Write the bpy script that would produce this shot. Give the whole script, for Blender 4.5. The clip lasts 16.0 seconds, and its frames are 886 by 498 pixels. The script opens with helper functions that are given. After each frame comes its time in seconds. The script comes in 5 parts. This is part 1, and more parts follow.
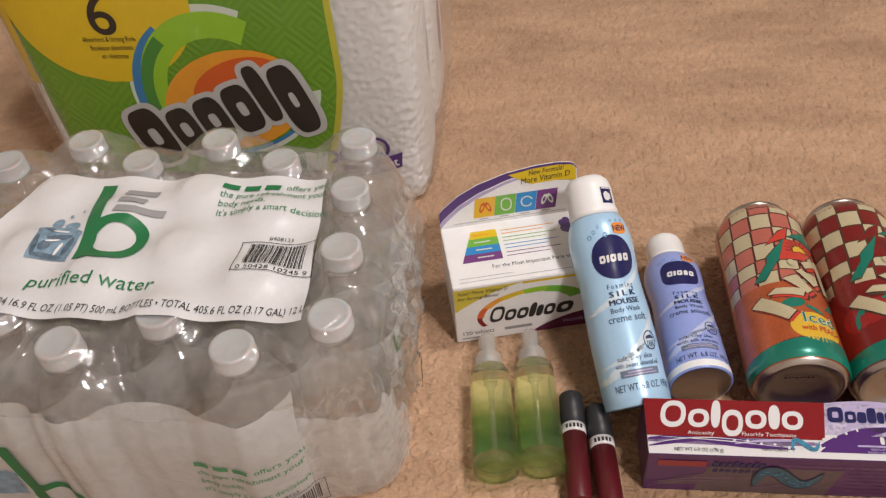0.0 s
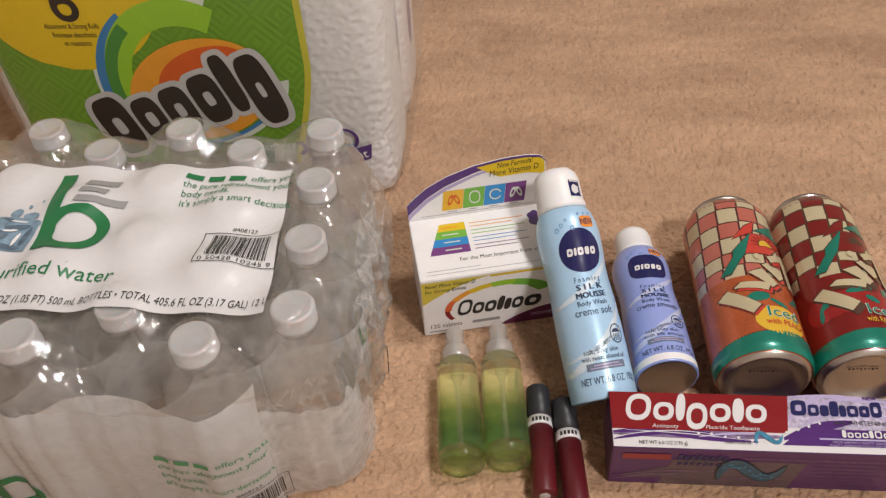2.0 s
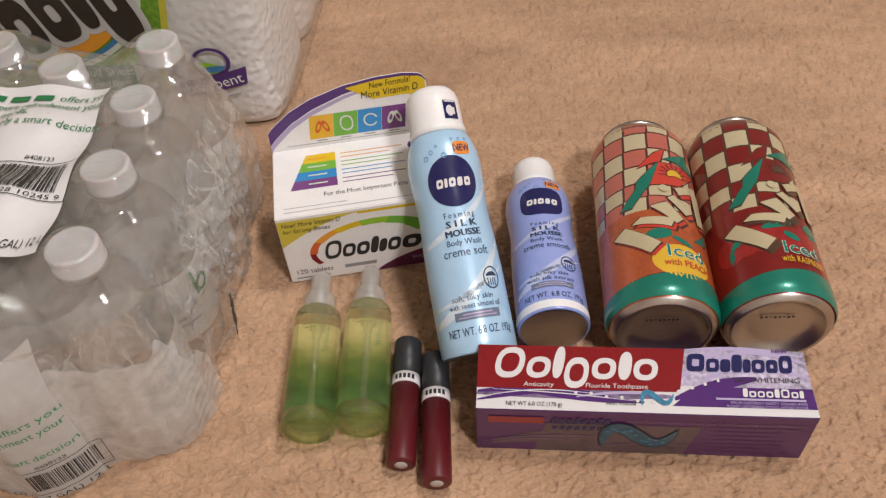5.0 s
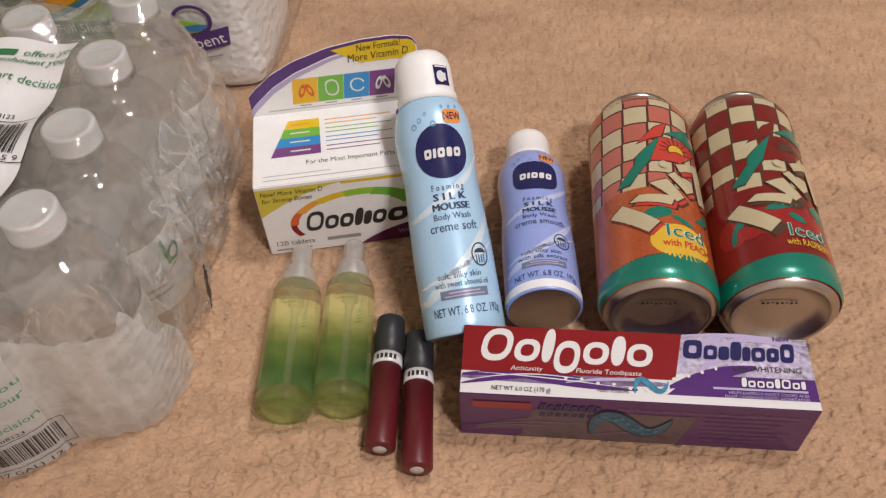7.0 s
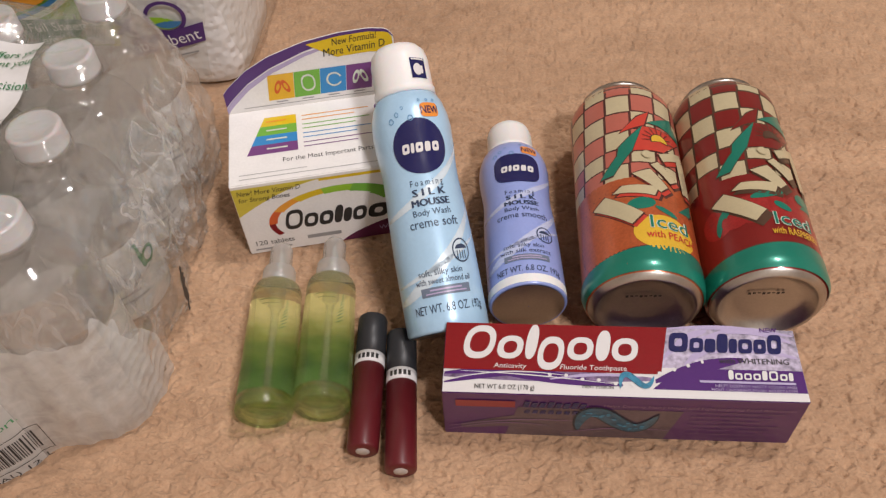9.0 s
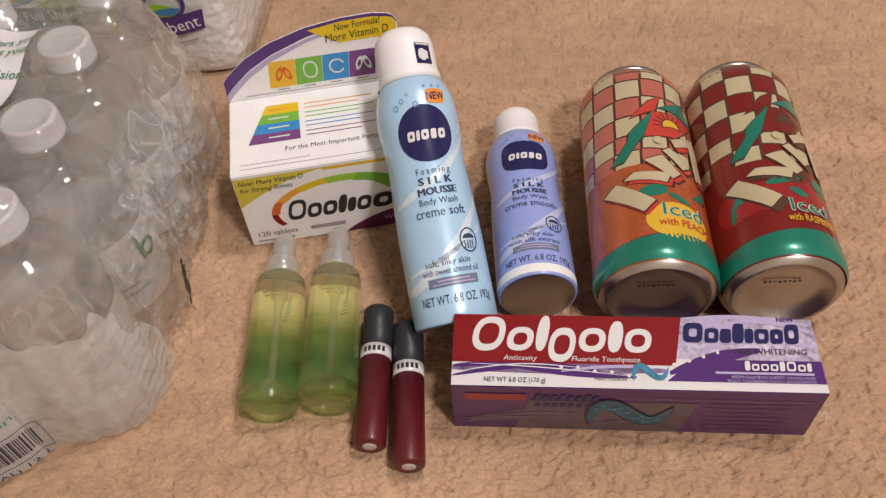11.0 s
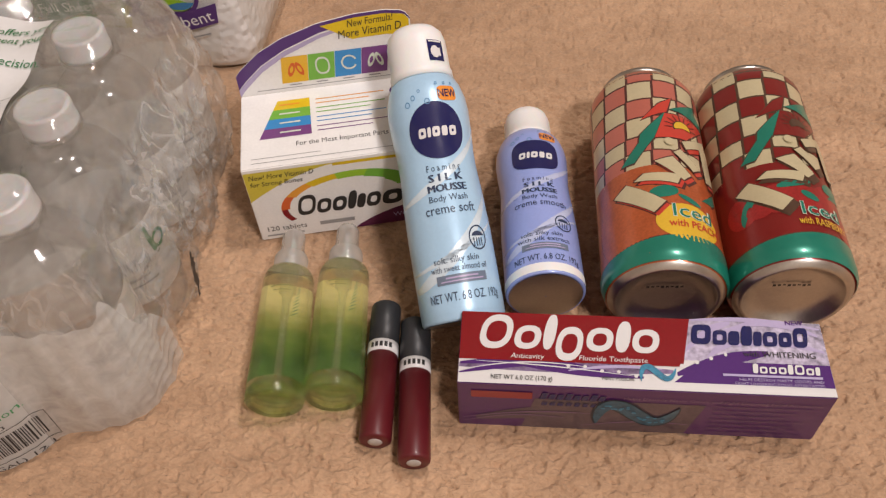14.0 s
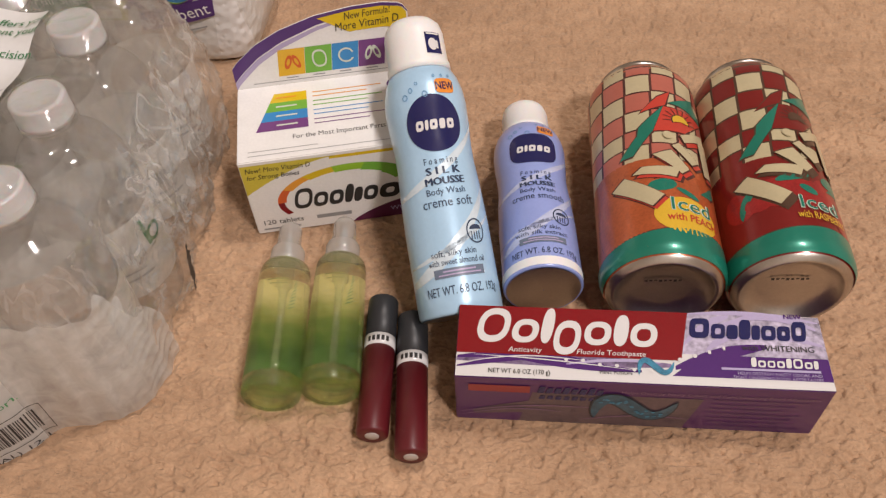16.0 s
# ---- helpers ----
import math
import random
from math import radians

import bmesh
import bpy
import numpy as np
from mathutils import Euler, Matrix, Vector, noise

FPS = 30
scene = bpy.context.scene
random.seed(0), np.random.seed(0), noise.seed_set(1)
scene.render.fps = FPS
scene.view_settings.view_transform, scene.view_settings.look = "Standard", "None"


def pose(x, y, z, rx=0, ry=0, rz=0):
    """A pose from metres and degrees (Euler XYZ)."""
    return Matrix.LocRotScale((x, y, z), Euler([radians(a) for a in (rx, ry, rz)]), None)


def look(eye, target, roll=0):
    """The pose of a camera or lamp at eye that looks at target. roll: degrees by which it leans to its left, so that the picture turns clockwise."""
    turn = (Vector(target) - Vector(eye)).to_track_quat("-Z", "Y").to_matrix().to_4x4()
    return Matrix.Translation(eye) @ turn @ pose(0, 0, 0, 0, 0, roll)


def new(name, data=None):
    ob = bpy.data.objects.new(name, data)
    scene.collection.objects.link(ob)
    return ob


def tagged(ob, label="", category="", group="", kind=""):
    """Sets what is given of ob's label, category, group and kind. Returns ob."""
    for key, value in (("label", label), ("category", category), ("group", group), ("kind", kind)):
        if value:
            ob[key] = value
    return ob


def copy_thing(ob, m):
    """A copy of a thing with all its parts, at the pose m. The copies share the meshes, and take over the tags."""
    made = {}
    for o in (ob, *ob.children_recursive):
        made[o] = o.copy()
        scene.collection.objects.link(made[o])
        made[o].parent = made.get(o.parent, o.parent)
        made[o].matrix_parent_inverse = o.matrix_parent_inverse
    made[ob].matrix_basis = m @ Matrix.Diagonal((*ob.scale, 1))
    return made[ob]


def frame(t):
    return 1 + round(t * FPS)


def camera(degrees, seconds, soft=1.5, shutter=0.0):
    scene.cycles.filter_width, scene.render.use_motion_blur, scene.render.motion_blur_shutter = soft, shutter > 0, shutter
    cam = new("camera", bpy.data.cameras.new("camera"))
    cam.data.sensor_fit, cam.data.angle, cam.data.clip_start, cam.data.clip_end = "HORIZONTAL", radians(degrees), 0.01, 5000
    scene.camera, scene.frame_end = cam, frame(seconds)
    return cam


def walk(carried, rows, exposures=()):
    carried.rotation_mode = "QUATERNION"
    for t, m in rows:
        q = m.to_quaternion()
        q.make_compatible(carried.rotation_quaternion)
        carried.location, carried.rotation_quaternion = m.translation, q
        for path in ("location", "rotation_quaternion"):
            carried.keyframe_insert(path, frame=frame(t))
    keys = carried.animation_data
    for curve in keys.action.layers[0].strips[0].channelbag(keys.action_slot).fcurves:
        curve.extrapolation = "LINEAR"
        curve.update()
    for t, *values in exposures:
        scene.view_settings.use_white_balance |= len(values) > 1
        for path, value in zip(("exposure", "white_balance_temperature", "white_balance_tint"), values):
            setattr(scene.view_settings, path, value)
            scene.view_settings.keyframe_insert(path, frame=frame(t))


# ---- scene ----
cam = camera(56.2, 16.0, soft=1.3)
PATH = [
    (0, (-0.0832, -0.3244, 0.5616), (-0.1358, 0.0320, 0.2148), -5.50),
    (0.5, (-0.0756, -0.3242, 0.5609), (-0.1264, 0.0313, 0.2130), -5.56),
    (1, (-0.0763, -0.3262, 0.5593), (-0.1231, 0.0294, 0.2110), -5.10),
    (1.5, (-0.0774, -0.3275, 0.5575), (-0.1206, 0.0283, 0.2088), -4.33),
    (2, (-0.0753, -0.3216, 0.5570), (-0.1145, 0.0333, 0.2070), -3.77),
    (2.5, (-0.0675, -0.3195, 0.5567), (-0.1022, 0.0357, 0.2065), -3.58),
    (3, (-0.0509, -0.3138, 0.5481), (-0.0824, 0.0400, 0.1962), -3.93),
    (3.5, (-0.0402, -0.3161, 0.5414), (-0.0687, 0.0357, 0.1873), -3.52),
    (4, (-0.0136, -0.3042, 0.5243), (-0.0459, 0.0422, 0.1652), -3.51),
    (4.5, (0.0096, -0.2865, 0.5052), (-0.0313, 0.0529, 0.1403), -4.52),
    (4.7, (0.0205, -0.2712, 0.4911), (-0.0214, 0.0660, 0.1244), -4.75),
    (6.8, (0.0163, -0.2435, 0.4578), (-0.0166, 0.0783, 0.0765), -2.11),
    (7, (0.0225, -0.2414, 0.4569), (-0.0149, 0.0815, 0.0769), -2.96),
    (7.5, (0.0220, -0.2383, 0.4540), (-0.0159, 0.0846, 0.0741), -3.52),
    (8, (0.0233, -0.2391, 0.4528), (-0.0166, 0.0828, 0.0724), -4.17),
    (8.5, (0.0270, -0.2377, 0.4516), (-0.0093, 0.0850, 0.0713), -3.86),
    (8.7, (0.0298, -0.2355, 0.4518), (-0.0045, 0.0858, 0.0703), -3.66),
    (10.8, (0.0310, -0.2217, 0.4430), (-0.0035, 0.0928, 0.0558), -4.58),
    (11, (0.0267, -0.2247, 0.4417), (-0.0087, 0.0897, 0.0546), -4.52),
    (11.5, (0.0299, -0.2256, 0.4393), (-0.0070, 0.0871, 0.0509), -4.48),
    (12, (0.0270, -0.2273, 0.4409), (-0.0106, 0.0875, 0.0542), -4.20),
    (12.5, (0.0264, -0.2268, 0.4397), (-0.0128, 0.0874, 0.0528), -4.23),
    (13, (0.0247, -0.2285, 0.4410), (-0.0127, 0.0868, 0.0547), -3.85),
    (13.5, (0.0265, -0.2275, 0.4423), (-0.0123, 0.0878, 0.0561), -4.07),
    (14, (0.0250, -0.2276, 0.4395), (-0.0140, 0.0881, 0.0537), -3.91),
    (14.5, (0.0247, -0.2288, 0.4396), (-0.0147, 0.0857, 0.0529), -3.92),
    (15, (0.0234, -0.2284, 0.4386), (-0.0155, 0.0856, 0.0514), -3.83),
    (15.5, (0.0243, -0.2295, 0.4361), (-0.0139, 0.0850, 0.0493), -3.89),
    (16, (0.0246, -0.2278, 0.4364), (-0.0125, 0.0866, 0.0494), -3.60),
]
EXPOSURES = [(0.0, 0.0, 6440, 10.0), (3.0, 0.0, 6450, 10.0), (7.0, 0.0, 6400, 10.5), (8.7, 0.0, 6470, 11.0), (11.0, 0.0, 6600, 11.5), (13.5, 0.0, 6730, 12.5), (16.0, 0.0, 6790, 12.5)]
walk(cam, [(t, look(eye, target, roll)) for t, eye, target, roll in PATH], EXPOSURES)

# ---- light ----
world = bpy.data.worlds.new("room_air")
world.use_nodes = True
world.node_tree.nodes["Background"].inputs[0].default_value = (0.9, 0.82, 0.74, 1)
world.node_tree.nodes["Background"].inputs[1].default_value = 0.05
scene.world = world
scene.cycles.transparent_max_bounces = 48


def area_lamp(name, at, target, size, watts, colour, size_y=None):
    data = bpy.data.lights.new(name, "AREA")
    data.shape, data.size, data.size_y, data.energy, data.color = "RECTANGLE", size, size_y or size, watts, colour
    ob = new(name, data)
    ob.matrix_world = look(at, target)
    return ob


area_lamp("ceiling_lamp", (0.66, 0.46, 2.28), (0.0, 0.15, 0.0), 0.34, 24, (1.0, 0.94, 0.915), 0.16)
# Unseen second source, known from paired highlights; placed to fill the front faces.
area_lamp("front_fill_lamp", (0.90, -1.00, 2.00), (-0.1, 0.15, 0.0), 0.30, 32, (1.0, 0.94, 0.935), 0.16)


# ---- materials ----
def nodes_of(name):
    m = bpy.data.materials.new(name)
    m.use_nodes = True
    return m, m.node_tree.nodes, m.node_tree.links, m.node_tree.nodes["Principled BSDF"]


def mat(name, colour, rough=0.5, metal=0.0, vary=0.06, scale=60.0, bump=0.0, bump_scale=400.0, coat=0.0, trans=0.0, ior=1.45, spec=0.5, sub=0.0, depth=0.01):
    """A plain surface with tone variation at two scales, uneven gloss and fine relief."""
    m, n, l, b = nodes_of(name)
    b.inputs["Roughness"].default_value, b.inputs["Metallic"].default_value = rough, metal
    b.inputs["Coat Weight"].default_value, b.inputs["Coat Roughness"].default_value = coat, 0.12
    b.inputs["Transmission Weight"].default_value, b.inputs["IOR"].default_value = trans, ior
    b.inputs["Specular IOR Level"].default_value = spec
    b.inputs["Subsurface Weight"].default_value, b.inputs["Subsurface Scale"].default_value = sub, depth
    co = n.new("ShaderNodeTexCoord")
    big, fine, mix = n.new("ShaderNodeTexNoise"), n.new("ShaderNodeTexNoise"), n.new("ShaderNodeMix")
    big.inputs["Scale"].default_value, fine.inputs["Scale"].default_value = scale, scale * 9
    big.inputs["Detail"].default_value = fine.inputs["Detail"].default_value = 3
    l.new(co.outputs["Object"], big.inputs["Vector"]), l.new(co.outputs["Object"], fine.inputs["Vector"])
    add = n.new("ShaderNodeMath")
    add.operation = "ADD"
    l.new(big.outputs["Fac"], add.inputs[0]), l.new(fine.outputs["Fac"], add.inputs[1])
    ramp = n.new("ShaderNodeMapRange")
    ramp.inputs["From Min"].default_value, ramp.inputs["From Max"].default_value = 0.6, 1.4
    l.new(add.outputs[0], ramp.inputs["Value"])
    mix.data_type = "RGBA"
    lo, hi = [max(0, c * (1 - vary)) for c in colour], [min(1, c * (1 + vary)) for c in colour]
    mix.inputs["A"].default_value, mix.inputs["B"].default_value = (*lo, 1), (*hi, 1)
    l.new(ramp.outputs[0], mix.inputs["Factor"]), l.new(mix.outputs["Result"], b.inputs["Base Color"])
    if bump:
        bn, bp = n.new("ShaderNodeTexNoise"), n.new("ShaderNodeBump")
        bn.inputs["Scale"].default_value, bn.inputs["Detail"].default_value = bump_scale, 4
        bp.inputs["Strength"].default_value, bp.inputs["Distance"].default_value = bump, 0.002
        l.new(co.outputs["Object"], bn.inputs["Vector"])
        l.new(bn.outputs["Fac"], bp.inputs["Height"]), l.new(bp.outputs["Normal"], b.inputs["Normal"])
    return m


def sheen(n, l, normal, low=0.035, high=0.55):
    """How glossy a thin clear sheet is: little when seen straight on, more at a slant, alike from both sides."""
    lw, pw, mr = n.new("ShaderNodeLayerWeight"), n.new("ShaderNodeMath"), n.new("ShaderNodeMapRange")
    lw.inputs["Blend"].default_value, pw.operation, pw.inputs[1].default_value = 0.5, "POWER", 4.5
    mr.inputs["To Min"].default_value, mr.inputs["To Max"].default_value = low, high
    l.new(normal, lw.inputs["Normal"]), l.new(lw.outputs["Facing"], pw.inputs[0]), l.new(pw.outputs[0], mr.inputs["Value"])
    return mr.outputs[0]


def film_mat(name, clear=0.82, white=0.5, rough=0.12, tint=(0.95, 0.95, 0.945), uneven=0.3, through_light=0.4, relief=0.5, gloss=0.035, folds=0.0):
    """Thin clear plastic: seen through, a little milky, glossy at a slant."""
    m, n, l, b = nodes_of(name)
    out = n["Material Output"]
    n.remove(b)
    tr, df, gl = n.new("ShaderNodeBsdfTransparent"), n.new("ShaderNodeBsdfDiffuse"), n.new("ShaderNodeBsdfGlossy")
    tr.inputs[0].default_value, df.inputs[0].default_value = (*tint, 1), (white, white, white * 0.98, 1)
    tl, md = n.new("ShaderNodeBsdfTranslucent"), n.new("ShaderNodeMixShader")
    tl.inputs[0].default_value, md.inputs[0].default_value = (white, white, white * 0.98, 1), through_light
    l.new(df.outputs[0], md.inputs[1]), l.new(tl.outputs[0], md.inputs[2])
    gl.inputs["Roughness"].default_value, gl.inputs["Color"].default_value = rough, (1, 1, 1, 1)
    co, nz, bp = n.new("ShaderNodeTexCoord"), n.new("ShaderNodeTexNoise"), n.new("ShaderNodeBump")
    nz.inputs["Scale"].default_value, nz.inputs["Detail"].default_value = 90, 4
    bp.inputs["Strength"].default_value, bp.inputs["Distance"].default_value = relief, 0.003
    nz.inputs["Distortion"].default_value = 0.8
    l.new(co.outputs["Object"], nz.inputs["Vector"]), l.new(nz.outputs["Fac"], bp.inputs["Height"]), l.new(bp.outputs["Normal"], gl.inputs["Normal"])
    milk = n.new("ShaderNodeMapRange")
    milk.inputs["From Min"].default_value, milk.inputs["From Max"].default_value = 0.3, 0.7
    milk.inputs["To Min"].default_value, milk.inputs["To Max"].default_value = (1 - clear) * (1 - uneven), (1 - clear) * (1 + uneven)
    l.new(nz.outputs["Fac"], milk.inputs["Value"])
    a, c = n.new("ShaderNodeMixShader"), n.new("ShaderNodeMixShader")
    level = milk.outputs[0]
    if folds:
        # narrow random white lines: milky folds, and glints along creases put into the colour
        mp, fd, mu = n.new("ShaderNodeMapping"), n.new("ShaderNodeTexNoise"), n.new("ShaderNodeMath")
        mp.inputs["Scale"].default_value, mp.inputs["Rotation"].default_value = (1, 1, 0.45), (0.35, 0.25, 0.4)
        fd.inputs["Scale"].default_value, fd.inputs["Detail"].default_value, fd.inputs["Distortion"].default_value = 44, 2.0, 0.9
        away, line = n.new("ShaderNodeMath"), n.new("ShaderNodeMapRange")
        away.operation, away.inputs[1].default_value = "SUBTRACT", 0.5
        size = n.new("ShaderNodeMath")
        size.operation = "ABSOLUTE"
        line.inputs["From Max"].default_value, line.inputs["To Min"].default_value, line.inputs["To Max"].default_value = 0.05, folds, 0.0
        mu.operation = "ADD"
        l.new(co.outputs["Object"], mp.inputs["Vector"]), l.new(mp.outputs[0], fd.inputs["Vector"]), l.new(fd.outputs["Fac"], away.inputs[0])
        l.new(away.outputs[0], size.inputs[0]), l.new(size.outputs[0], line.inputs["Value"])
        l.new(line.outputs[0], mu.inputs[0]), l.new(level, mu.inputs[1])
        level = mu.outputs[0]
    l.new(level, a.inputs[0]), l.new(tr.outputs[0], a.inputs[1]), l.new(md.outputs[0], a.inputs[2])
    l.new(sheen(n, l, bp.outputs["Normal"], gloss), c.inputs[0]), l.new(a.outputs[0], c.inputs[1]), l.new(gl.outputs[0], c.inputs[2])
    l.new(c.outputs[0], out.inputs["Surface"])
    return m


def clear_mat(name, colour=(0.985, 0.985, 0.98), ior=1.32, straight=0.78, rough=0.02, milk=0.032):
    """Clear plastic full of water: part of the light bends, part goes straight on."""
    m, n, l, b = nodes_of(name)
    out = n["Material Output"]
    n.remove(b)
    gl, tr, mx, df, m2 = n.new("ShaderNodeBsdfGlass"), n.new("ShaderNodeBsdfTransparent"), n.new("ShaderNodeMixShader"), n.new("ShaderNodeBsdfGlossy"), n.new("ShaderNodeMixShader")
    gl.inputs["Color"].default_value = tr.inputs["Color"].default_value = (*colour, 1)
    gl.inputs["IOR"].default_value, gl.inputs["Roughness"].default_value, df.inputs["Roughness"].default_value = ior, rough, 0.09
    co, nz, bp = n.new("ShaderNodeTexCoord"), n.new("ShaderNodeTexNoise"), n.new("ShaderNodeBump")
    nz.inputs["Scale"].default_value, bp.inputs["Strength"].default_value, bp.inputs["Distance"].default_value = 55, 0.22, 0.002
    l.new(co.outputs["Object"], nz.inputs["Vector"]), l.new(nz.outputs["Fac"], bp.inputs["Height"])
    l.new(bp.outputs["Normal"], gl.inputs["Normal"]), l.new(bp.outputs["Normal"], df.inputs["Normal"])
    mx.inputs[0].default_value = straight
    l.new(gl.outputs[0], mx.inputs[1]), l.new(tr.outputs[0], mx.inputs[2])
    wt, m3 = n.new("ShaderNodeBsdfDiffuse"), n.new("ShaderNodeMixShader")
    wt.inputs["Color"].default_value, m3.inputs[0].default_value = (0.84, 0.84, 0.83, 1), milk
    tl, md = n.new("ShaderNodeBsdfTranslucent"), n.new("ShaderNodeMixShader")
    tl.inputs[0].default_value, md.inputs[0].default_value = (0.90, 0.90, 0.89, 1), 0.45
    l.new(wt.outputs[0], md.inputs[1]), l.new(tl.outputs[0], md.inputs[2])
    l.new(mx.outputs[0], m3.inputs[1]), l.new(md.outputs[0], m3.inputs[2])
    l.new(sheen(n, l, bp.outputs["Normal"], 0.055, 0.5), m2.inputs[0]), l.new(m3.outputs[0], m2.inputs[1]), l.new(df.outputs[0], m2.inputs[2])
    l.new(m2.outputs[0], out.inputs["Surface"])
    return m


# ---- shapes ----
def part(name, mesh, material, parent=None, label="", smooth=True):
    """One mesh object; mesh is a bmesh or mesh data."""
    if isinstance(mesh, bmesh.types.BMesh):
        data = bpy.data.meshes.new(name)
        mesh.to_mesh(data)
        mesh.free()
    else:
        data = mesh
    if material and not data.materials:
        data.materials.append(material)
    if smooth:
        data.polygons.foreach_set("use_smooth", [True] * len(data.polygons))
    ob = new(name, data)
    ob.parent = parent
    if label:
        tagged(ob, label)
    return ob


def thing(name, m, label, category, group=""):
    ob = new(name)
    ob.empty_display_size = 0.02
    ob.matrix_world = m
    return tagged(ob, label, category, group)


def axes(origin, x, y, z):
    """A pose from its place and three directions."""
    m = Matrix((x, y, z)).transposed().to_4x4()
    m.translation = origin
    return m


def lying(base, tip, twist=0.0):
    """A pose whose z runs from base towards tip and whose -y looks up as far as it can, turned about z by twist degrees."""
    z = (Vector(tip) - Vector(base)).normalized()
    x = z.cross(Vector((0, 0, 1))).normalized()
    return axes(Vector(base), x, z.cross(x), z) @ pose(0, 0, 0, 0, 0, twist)


def from_grid(rows, close=False, cap_ends=False):
    """A mesh from rows of points; close joins each row's end to its start."""
    rows = [[tuple(p) for p in r] for r in rows]
    w = len(rows[0])
    verts, faces = [p for r in rows for p in r], []
    for i in range(len(rows) - 1):
        for j in range(w if close else w - 1):
            k = (j + 1) % w
            faces.append((i * w + j, i * w + k, (i + 1) * w + k, (i + 1) * w + j))
    if cap_ends:
        faces += [tuple(range(w - 1, -1, -1)), tuple(range((len(rows) - 1) * w, len(rows) * w))]
    data = bpy.data.meshes.new("grid")
    data.from_pydata(verts, [], faces)
    return data


def lathe(profile, seg=48, ripple=None):
    """Turned about z; profile: (radius, height) from the base up."""
    rows = []
    for r, z in profile:
        rows.append([((r + (ripple(a, z) if ripple else 0)) * math.sin(a), -(r + (ripple(a, z) if ripple else 0)) * math.cos(a), z) for a in (2 * math.pi * j / seg for j in range(seg))])
    return from_grid(rows, close=True, cap_ends=True)


def box(w, d, h, bevel=0.001, at=(0, 0, 0), segs=2):
    bm = bmesh.new()
    bmesh.ops.create_cube(bm, size=1, matrix=Matrix.Translation(Vector(at) + Vector((w / 2, d / 2, h / 2))) @ Matrix.Diagonal((w, d, h, 1)))
    if bevel:
        bmesh.ops.bevel(bm, geom=bm.edges[:], offset=bevel, segments=segs, affect="EDGES")
    return bm


def flat(origin, right, up, lift=0.0003):
    """Maps print coordinates onto a plane."""
    o, r, u = Vector(origin), Vector(right).normalized(), Vector(up).normalized()
    n = r.cross(u)
    return lambda a, b: o + float(a) * r + float(b) * u + lift * n


def round_to(radius_at, lift=0.00025):
    """Maps print coordinates onto a turned body: a along its girth from the front, b up its axis."""
    def place(a, b):
        r = radius_at(b) + lift
        return Vector((r * math.sin(a / r), -r * math.cos(a / r), b))
    return place


def radius_of(profile):
    zs, rs = [p[1] for p in profile], [p[0] for p in profile]
    return lambda b: float(np.interp(b, zs, rs))


def quad(u0, v0, u1, v1, slant=0.0, nu=8, nv=8, sway=None):
    """Rows of print coordinates over a rectangle, slanted by slant per unit of height."""
    return [[(u0 + (u1 - u0) * i / nu + slant * (v1 - v0) * j / nv, v0 + (v1 - v0) * j / nv + (sway(i / nu) if sway else 0)) for i in range(nu + 1)] for j in range(nv + 1)]


def oval(cu, cv, a, b, inner=0.0, start=0.0, stop=360.0, turn=0.0, power=2.0, n=36, rings=4):
    """Rows over a disc, ring, arc or rounded bar (a higher power squares it)."""
    rows, ct, st = [], math.cos(radians(turn)), math.sin(radians(turn))
    for k in range(rings + 1):
        f, row = inner + (1 - inner) * k / rings, []
        for j in range(n + 1):
            t = radians(start + (stop - start) * j / n)
            x = f * a * math.copysign(abs(math.cos(t)) ** (2 / power), math.cos(t))
            y = f * b * math.copysign(abs(math.sin(t)) ** (2 / power), math.sin(t))
            row.append((cu + x * ct - y * st, cv + x * st + y * ct))
        rows.append(row)
    return rows


def printed(name, pieces, place, material, parent, label="", over=0):
    """One flat print made of pieces (rows of print coordinates), laid on a surface."""
    verts, faces = [], []
    for k, rows in enumerate(pieces):
        w, base, e = len(rows[0]), len(verts), 0.0004
        for u, v in (p for r in rows for p in r):
            at = place(u, v)
            if k or over:  # pieces that may overlap lie a hair above one another
                n = (place(u + e, v) - at).cross(place(u, v + e) - at)
                at = at + n.normalized() * (0.00002 * (k % 6) + 0.000012 * over)
            verts.append(tuple(at))
        faces += [(base + i * w + j, base + i * w + j + 1, base + (i + 1) * w + j + 1, base + (i + 1) * w + j) for i in range(len(rows) - 1) for j in range(w - 1)]
    data = bpy.data.meshes.new(name)
    data.from_pydata(verts, [], faces)
    return part(name, data, material, parent, label)


def printed_each(name, pieces, place, material, parent, label=""):
    """The same, with every piece a part of its own."""
    for k, rows in enumerate(pieces):
        printed(name, [rows], place, material, parent, label, 1 + k % 7)


def trapezium(u0, u1, v0, v1, u2, u3, nu=10, nv=4):
    """Rows from the edge u0..u1 at v0 to the edge u2..u3 at v1."""
    return [[(u0 + (u2 - u0) * j / nv + (u1 - u0 + (u3 - u2 - u1 + u0) * j / nv) * i / nu, v0 + (v1 - v0) * j / nv) for i in range(nu + 1)] for j in range(nv + 1)]


